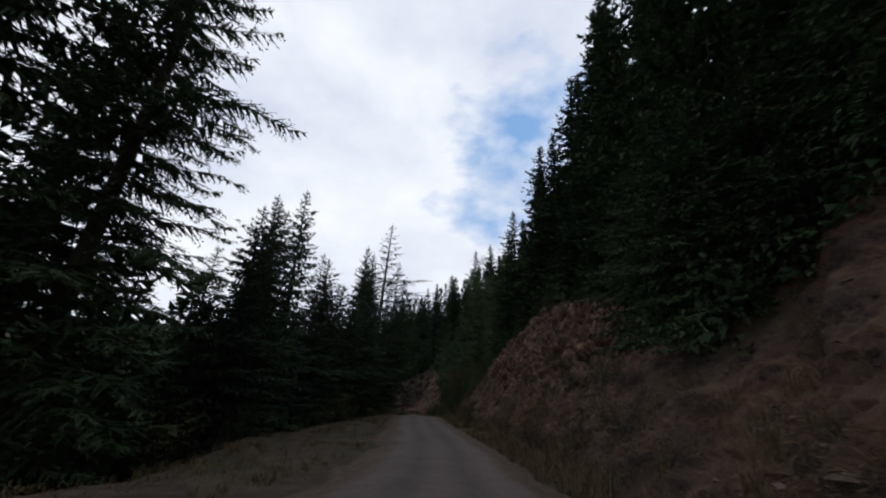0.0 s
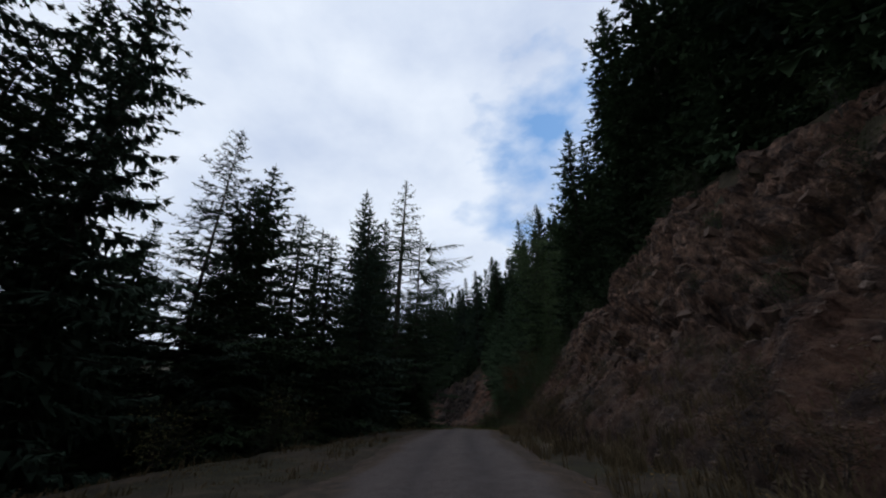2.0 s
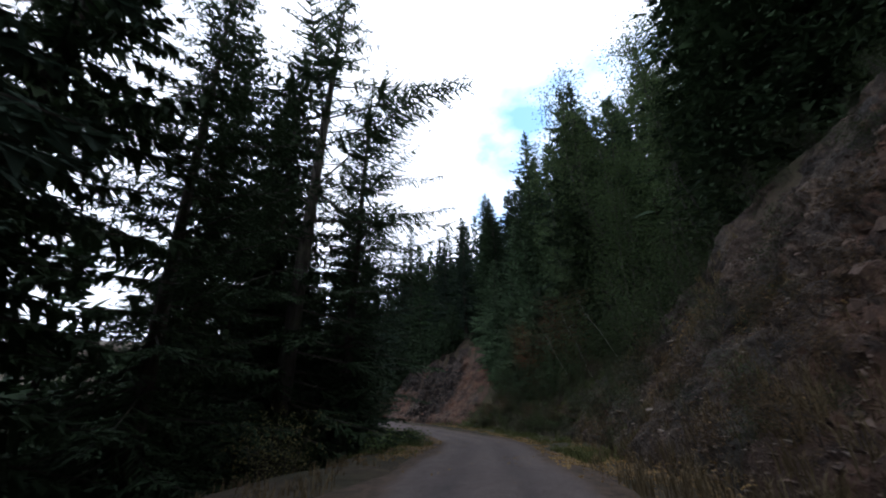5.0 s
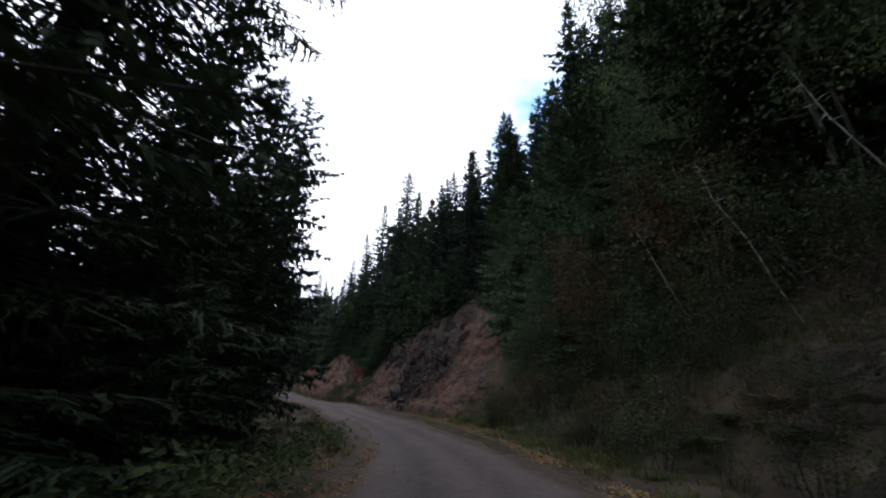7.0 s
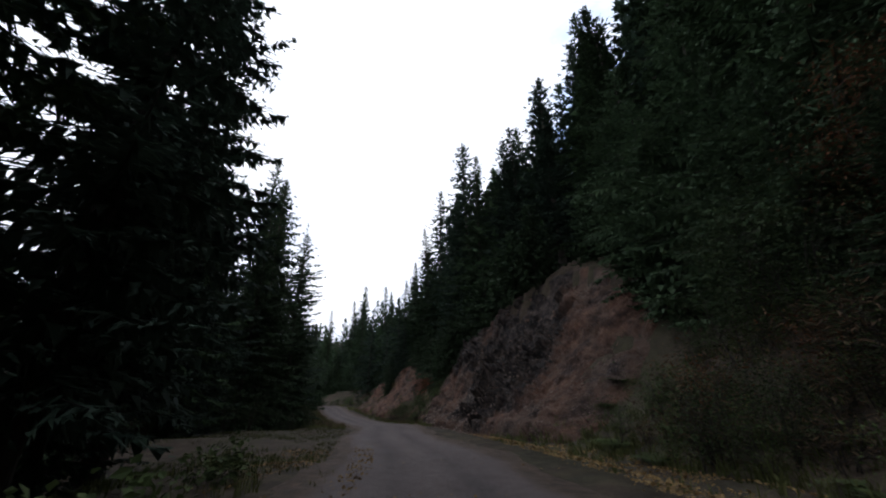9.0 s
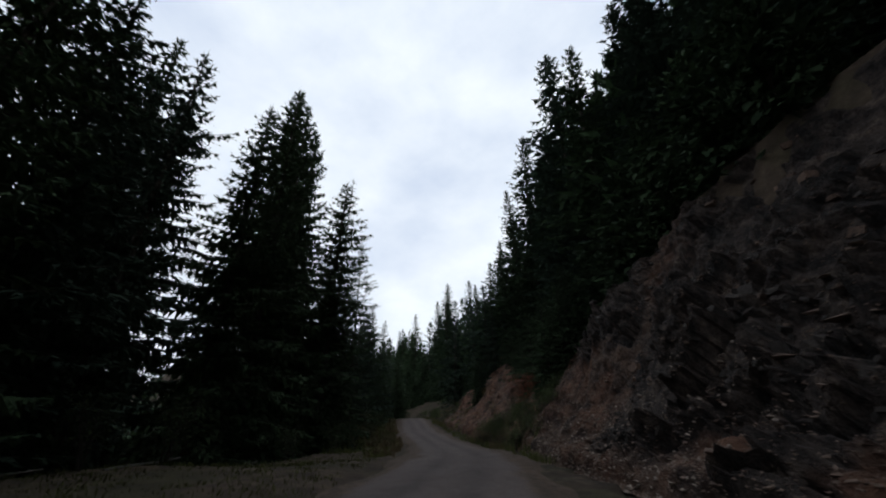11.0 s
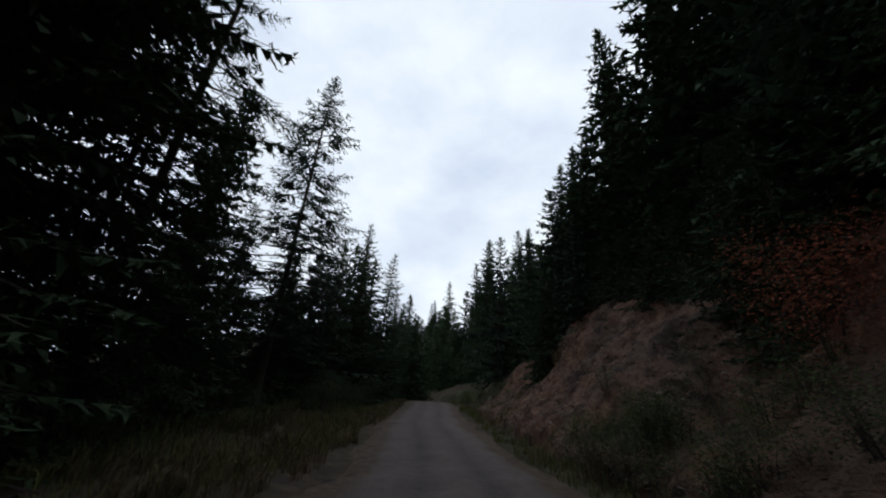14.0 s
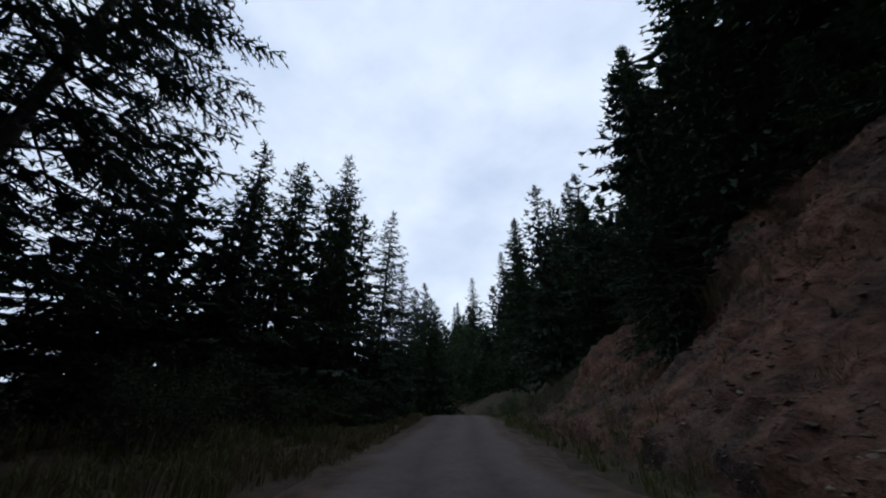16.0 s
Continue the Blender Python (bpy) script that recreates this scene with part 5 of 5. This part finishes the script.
def blades(name, count, seed, s_range, d_range, height, mat, label, patchy=0.45):
    """Tufts of grass as one mesh of bent blades."""
    rng = np.random.default_rng(seed)
    tufts = count // 9
    s, d = rng.uniform(*s_range, tufts * 3), rng.uniform(*d_range, tufts * 3)
    near = np.abs(d) > 3.0 + 0.5 * fbm(s / 2.0, d * 0, seed=seed)
    ok = (fbm(s / 2.6, d / 1.3, seed=seed) + 0.5 > patchy * rng.uniform(0.6, 1.3, len(s))) & near
    s, d = s[ok][:tufts], d[ok][:tufts]
    root = np.repeat(on_ground(s, d, -0.03), 9, 0)
    n = len(root)
    root[:, :2] += rng.normal(0, 0.07 if height > 0.2 else 0.2, (n, 2))
    h = height * rng.uniform(0.45, 1.25, n) * np.repeat(rng.uniform(0.6, 1.2, len(s)), 9)
    az = rng.uniform(0, 6.28, n)
    bend = rng.uniform(0.15, 0.75, n)
    out = np.stack([np.cos(az), np.sin(az), np.zeros(n)], -1)
    side = np.stack([-np.sin(az), np.cos(az), np.zeros(n)], -1) * (0.008 + 0.006 * rng.uniform(0, 1, n))[:, None]
    mid = root + UP * (h * 0.6)[:, None] + out * (h * bend * 0.25)[:, None]
    tip = root + UP * (h * (1 - 0.3 * bend))[:, None] + out * (h * bend)[:, None]
    v = np.stack([root - side, root + side, mid + side * 0.8, mid - side * 0.8, tip], 1).reshape(-1, 3)
    o = np.arange(n)[:, None] * 5
    faces = np.concatenate([np.stack([o[:, 0], o[:, 0] + 1, o[:, 0] + 2, o[:, 0] + 3], 1).tolist(), np.stack([o[:, 0] + 3, o[:, 0] + 2, o[:, 0] + 4, o[:, 0] + 4], 1)]).tolist()
    faces = [tuple(q[:3]) if q[2] == q[3] else tuple(q) for q in faces]
    return tagged(new(name, mesh(name, v, faces, mat)), label, "grass", kind="stuff")


DRY_LABEL = "dry golden grass along the road edge"
GREEN_LABEL = "green grass tufts along the road edge"
blades("dry_grass", 17160, 201, (-6, 62), (3.0, 7.0), 0.62, M_DRY, DRY_LABEL, 0.4)
blades("dry_grass", 10140, 209, (-6, 62), (4.2, 8.6), 0.5, M_DRY, "brown dry grass covering the lower bank", 0.5)
blades("dry_grass", 10500, 210, (-4, 42), (-8.5, -2.8), 0.09, M_DRY, "short brown grass on the road shoulder", 0.35)
blades("dry_grass", 7020, 202, (-6, 66), (-8.5, -3.0), 0.3, M_DRY, DRY_LABEL, 0.55)
blades("grass", 7020, 203, (60, 100), (3.1, 5.6), 0.35, M_GRASS, GREEN_LABEL, 0.45)
blades("grass", 9000, 218, (72, 93), (4.4, 9.5), 0.42, M_GRASS, "green grass under the trees beside the road", 0.3)
blades("dry_grass", 4500, 219, (50, 71), (5.0, 10.5), 0.5, M_DRY, "brown dry grass covering the bank", 0.5)
blades("grass", 6240, 204, (62, 96), (-9.5, -2.9), 0.26, M_GRASS, GREEN_LABEL, 0.55)
blades("grass", 12600, 216, (90, 118), (-13.5, -3.6), 0.14, M_GRASS, "short green grass on the wide road shoulder", 0.35)
blades("dry_grass", 6240, 205, (116, 178), (-4.6, -2.9), 0.42, M_DRY, DRY_LABEL, 0.45)
blades("grass", 9360, 206, (112, 190), (2.9, 5.6), 0.4, M_GRASS, GREEN_LABEL, 0.4)
blades("grass", 7020, 207, (116, 178), (-7.5, -3.2), 0.35, M_GRASS, GREEN_LABEL, 0.45)
blades("grass", 9000, 220, (127, 152), (-9.0, -3.5), 0.5, M_GRASS, "tall green grass on the raised verge", 0.3)
blades("dry_grass", 6500, 221, (127, 152), (-8.0, -3.5), 0.55, M_DRY, "tall dry grass on the raised verge", 0.4)
blades("dry_grass", 2700, 217, (141.0, 147.0), (8.0, 10.6), 1.0, M_DRY, "long pale dry grass hanging over the bank", 0.2)
blades("dry_grass", 5460, 208, (120, 176), (3.4, 7.0), 0.45, M_DRY, DRY_LABEL, 0.5)


def litter(count, seed, s_range, d_range, size, patchy):
    rng = np.random.default_rng(seed)
    s, d = rng.uniform(*s_range, count * 3), rng.uniform(*d_range, count * 3)
    ok = fbm(s / 2.2, d / 1.1, seed=seed) + 0.5 > patchy
    s, d = s[ok][:count], d[ok][:count]
    base = on_ground(s, d, 0.02)
    inside = np.abs(d) < 3.0
    base[inside, 2] += 0.16
    way = rng.normal(0, 1, base.shape) * (1, 1, 0.18)
    v, f = leaf_quads(base, way, size * rng.uniform(0.6, 1.4, len(base)), 0.7, rng)
    return tagged(new("fallen_leaves", mesh("fallen_leaves", v, f, M_LITTER)), "yellow-brown fallen leaves lying at the road edge", "leaves", kind="stuff")


litter(11000, 211, (56, 98), (2.3, 4.9), 0.07, 0.4)
litter(6500, 212, (60, 96), (-5.6, -2.4), 0.07, 0.42)
litter(3500, 213, (54, 66), (4.0, 9.0), 0.085, 0.4)
litter(1600, 214, (20, 60), (2.6, 5.5), 0.06, 0.5)
litter(500, 215, (55, 100), (-2.6, 2.6), 0.06, 0.5)


def rock_mesh(seed):
    rng = np.random.default_rng(seed)
    bm = bmesh.new()
    for p in unit(rng.normal(0, 1, (15, 3))) * rng.uniform(0.75, 1.0, (15, 1)) * (0.62, 0.5, 0.36):
        bm.verts.new(p)
    bmesh.ops.convex_hull(bm, input=bm.verts)
    loose = [v for v in bm.verts if not v.link_faces]
    bmesh.ops.delete(bm, geom=loose, context="VERTS")
    me = bpy.data.meshes.new("rock")
    bm.to_mesh(me)
    bm.free()
    me.materials.append(M_STONE)
    return me


def block_mesh(seed, mat):
    """An angular slab with split faces and chipped corners."""
    rng = np.random.default_rng(seed)
    bm = bmesh.new()
    for sx in (-1, 1):
        for sy in (-1, 1):
            for sz in (-1, 1):
                c = np.array((sx * 0.7, sy * 0.5, sz * 0.32)) * rng.uniform(0.72, 1.15, 3)
                for ax in range(3 if rng.uniform() < 0.45 else 1):
                    q = c.copy()
                    q[ax] *= rng.uniform(0.55, 0.95)
                    bm.verts.new(q)
    bmesh.ops.convex_hull(bm, input=bm.verts)
    bmesh.ops.delete(bm, geom=[v for v in bm.verts if not v.link_faces], context="VERTS")
    bmesh.ops.dissolve_limit(bm, angle_limit=0.2, verts=bm.verts, edges=bm.edges)
    me = bpy.data.meshes.new("rock")
    bm.to_mesh(me)
    bm.free()
    me.materials.append(mat)
    return me


BLOCKS = [block_mesh(340 + k, M_LEDGE) for k in range(12)]
SLABS = [block_mesh(360 + k, M_SLAB) for k in range(12)]
ROCKS = [rock_mesh(300 + k) for k in range(10)]


def scree(count, seed, s_range, u_range, size, mat):
    """Many small stones lying on a bank, as one mesh."""
    rng = np.random.default_rng(seed)
    s, u = rng.uniform(*s_range, count), rng.uniform(*u_range, count) ** 1.3
    x, y, z, _ = bank_surface(s, u)
    at = np.stack([x, y, z], -1)
    base = unit(rng.normal(0, 1, (8, 6, 3)))
    octa = np.array([(0, 2, 4), (2, 1, 4), (1, 3, 4), (3, 0, 4), (2, 0, 5), (1, 2, 5), (3, 1, 5), (0, 3, 5)])
    star = np.array([(1, 0, 0), (-1, 0, 0), (0, 1, 0), (0, -1, 0), (0, 0, 1), (0, 0, -1)], float)
    k = rng.integers(0, 8, count)
    shape = (star[None] * (0.8, 0.6, 0.3) + 0.5 * base[k] * (1, 1, 0.5))
    a = rng.uniform(0, 6.28, count)
    c, q = np.cos(a)[:, None], np.sin(a)[:, None]
    rot = np.stack([shape[..., 0] * c - shape[..., 1] * q, shape[..., 0] * q + shape[..., 1] * c, shape[..., 2]], -1)
    v = at[:, None] + rot * (size * rng.lognormal(0, 0.5, count))[:, None, None]
    f = (np.arange(count)[:, None, None] * 6 + octa[None]).reshape(-1, 3)
    return tagged(new("scree", mesh("scree", v.reshape(-1, 3), f, mat)), "small broken stones lying on the bank", "stones", kind="stuff")


scree(9000, 221, (14, 62), (0.0, 0.75), 0.042, M_STONE)
scree(15000, 222, (94, 119), (0.0, 0.8), 0.03, M_STONE)
scree(900, 225, (94, 118), (0.0, 0.6), 0.055, M_STONE)
scree(9000, 223, (126, 156), (0.0, 0.95), 0.036, M_STONE)
scree(900, 226, (126, 156), (0.0, 0.8), 0.075, M_STONE)
scree(5000, 227, (44, 71), (0.0, 0.85), 0.05, M_STONE)
scree(1300, 228, (46, 70), (0.0, 0.8), 0.06, M_PALE_STONE)
scree(1500, 229, (104, 119), (0.0, 0.5), 0.05, M_PALE_STONE)
scree(700, 230, (128, 156), (0.0, 0.8), 0.05, M_PALE_STONE)
scree(1200, 224, (-10, 16), (0.0, 0.9), 0.06, M_STONE)


def bank_rocks(bank, count, seed, s_range, u_range, size):
    rng = np.random.default_rng(seed)
    for k in range(count):
        s, u = rng.uniform(*s_range), rng.uniform(*u_range)
        x, y, z, r = (float(v) for v in bank_surface(np.array(s), np.array(u)))
        if r < 0.15 and rng.uniform() < 0.6:
            continue
        ob = new("rock", ROCKS[int(rng.integers(0, 10))])
        g = min(0.3, size * float(rng.lognormal(0, 0.4)))
        ob.matrix_basis = Matrix.LocRotScale((x, y, z - 0.16 * g), Euler(rng.uniform(-0.6, 0.6, 2).tolist() + [rng.uniform(0, 6.28)]), (g, g, g))
        ob.parent = bank


bank_rocks(bank_bend, 40, 234, (55, 66), (0.05, 0.7), 0.22)
bank_rocks(bank_low, 150, 231, (17, 54), (0.05, 0.7), 0.24)
bank_rocks(bank_mid, 200, 232, (97, 117), (0.03, 0.6), 0.14)
bank_rocks(bank_end, 70, 233, (130, 156), (0.05, 0.95), 0.26)


def ledge_blocks(bank, count, seed, s_range, u_range, size, blocks):
    """Large slabs breaking out of the rock face, roughly following its layers."""
    rng = np.random.default_rng(seed)
    for k in range(count):
        s, u = rng.uniform(*s_range), rng.uniform(*u_range)
        x, y, z, r = (float(v) for v in bank_surface(np.array(s), np.array(u)))
        if r < 0.25:
            continue
        wx, wy = (float(v) for v in along(s)[3:])
        g = min(0.55, size * float(rng.lognormal(0, 0.4)))
        ob = new("rock", blocks[int(rng.integers(0, 12))])
        turn = math.atan2(wy, wx) + math.pi / 2 + rng.normal(0, 0.35)
        ob.matrix_basis = Matrix.LocRotScale((x + wx * 0.22 * g, y + wy * 0.22 * g, z - 0.08 * g), Euler((rng.normal(0.35, 0.3), rng.normal(-0.08, 0.22), turn)), (g * rng.uniform(0.6, 1.3), g * rng.uniform(0.7, 1.2), g * rng.uniform(0.6, 1.7)))
        ob.parent = bank


ledge_blocks(bank_low, 300, 241, (19, 55), (0.3, 0.92), 0.27, BLOCKS)
ledge_blocks(bank_mid, 260, 242, (100, 111), (0.14, 0.66), 0.19, SLABS)
ledge_blocks(bank_mid, 110, 244, (109.5, 121.5), (0.55, 0.92), 0.15, SLABS)
ledge_blocks(bank_mid, 90, 243, (98, 118), (0.45, 0.93), 0.16, BLOCKS)
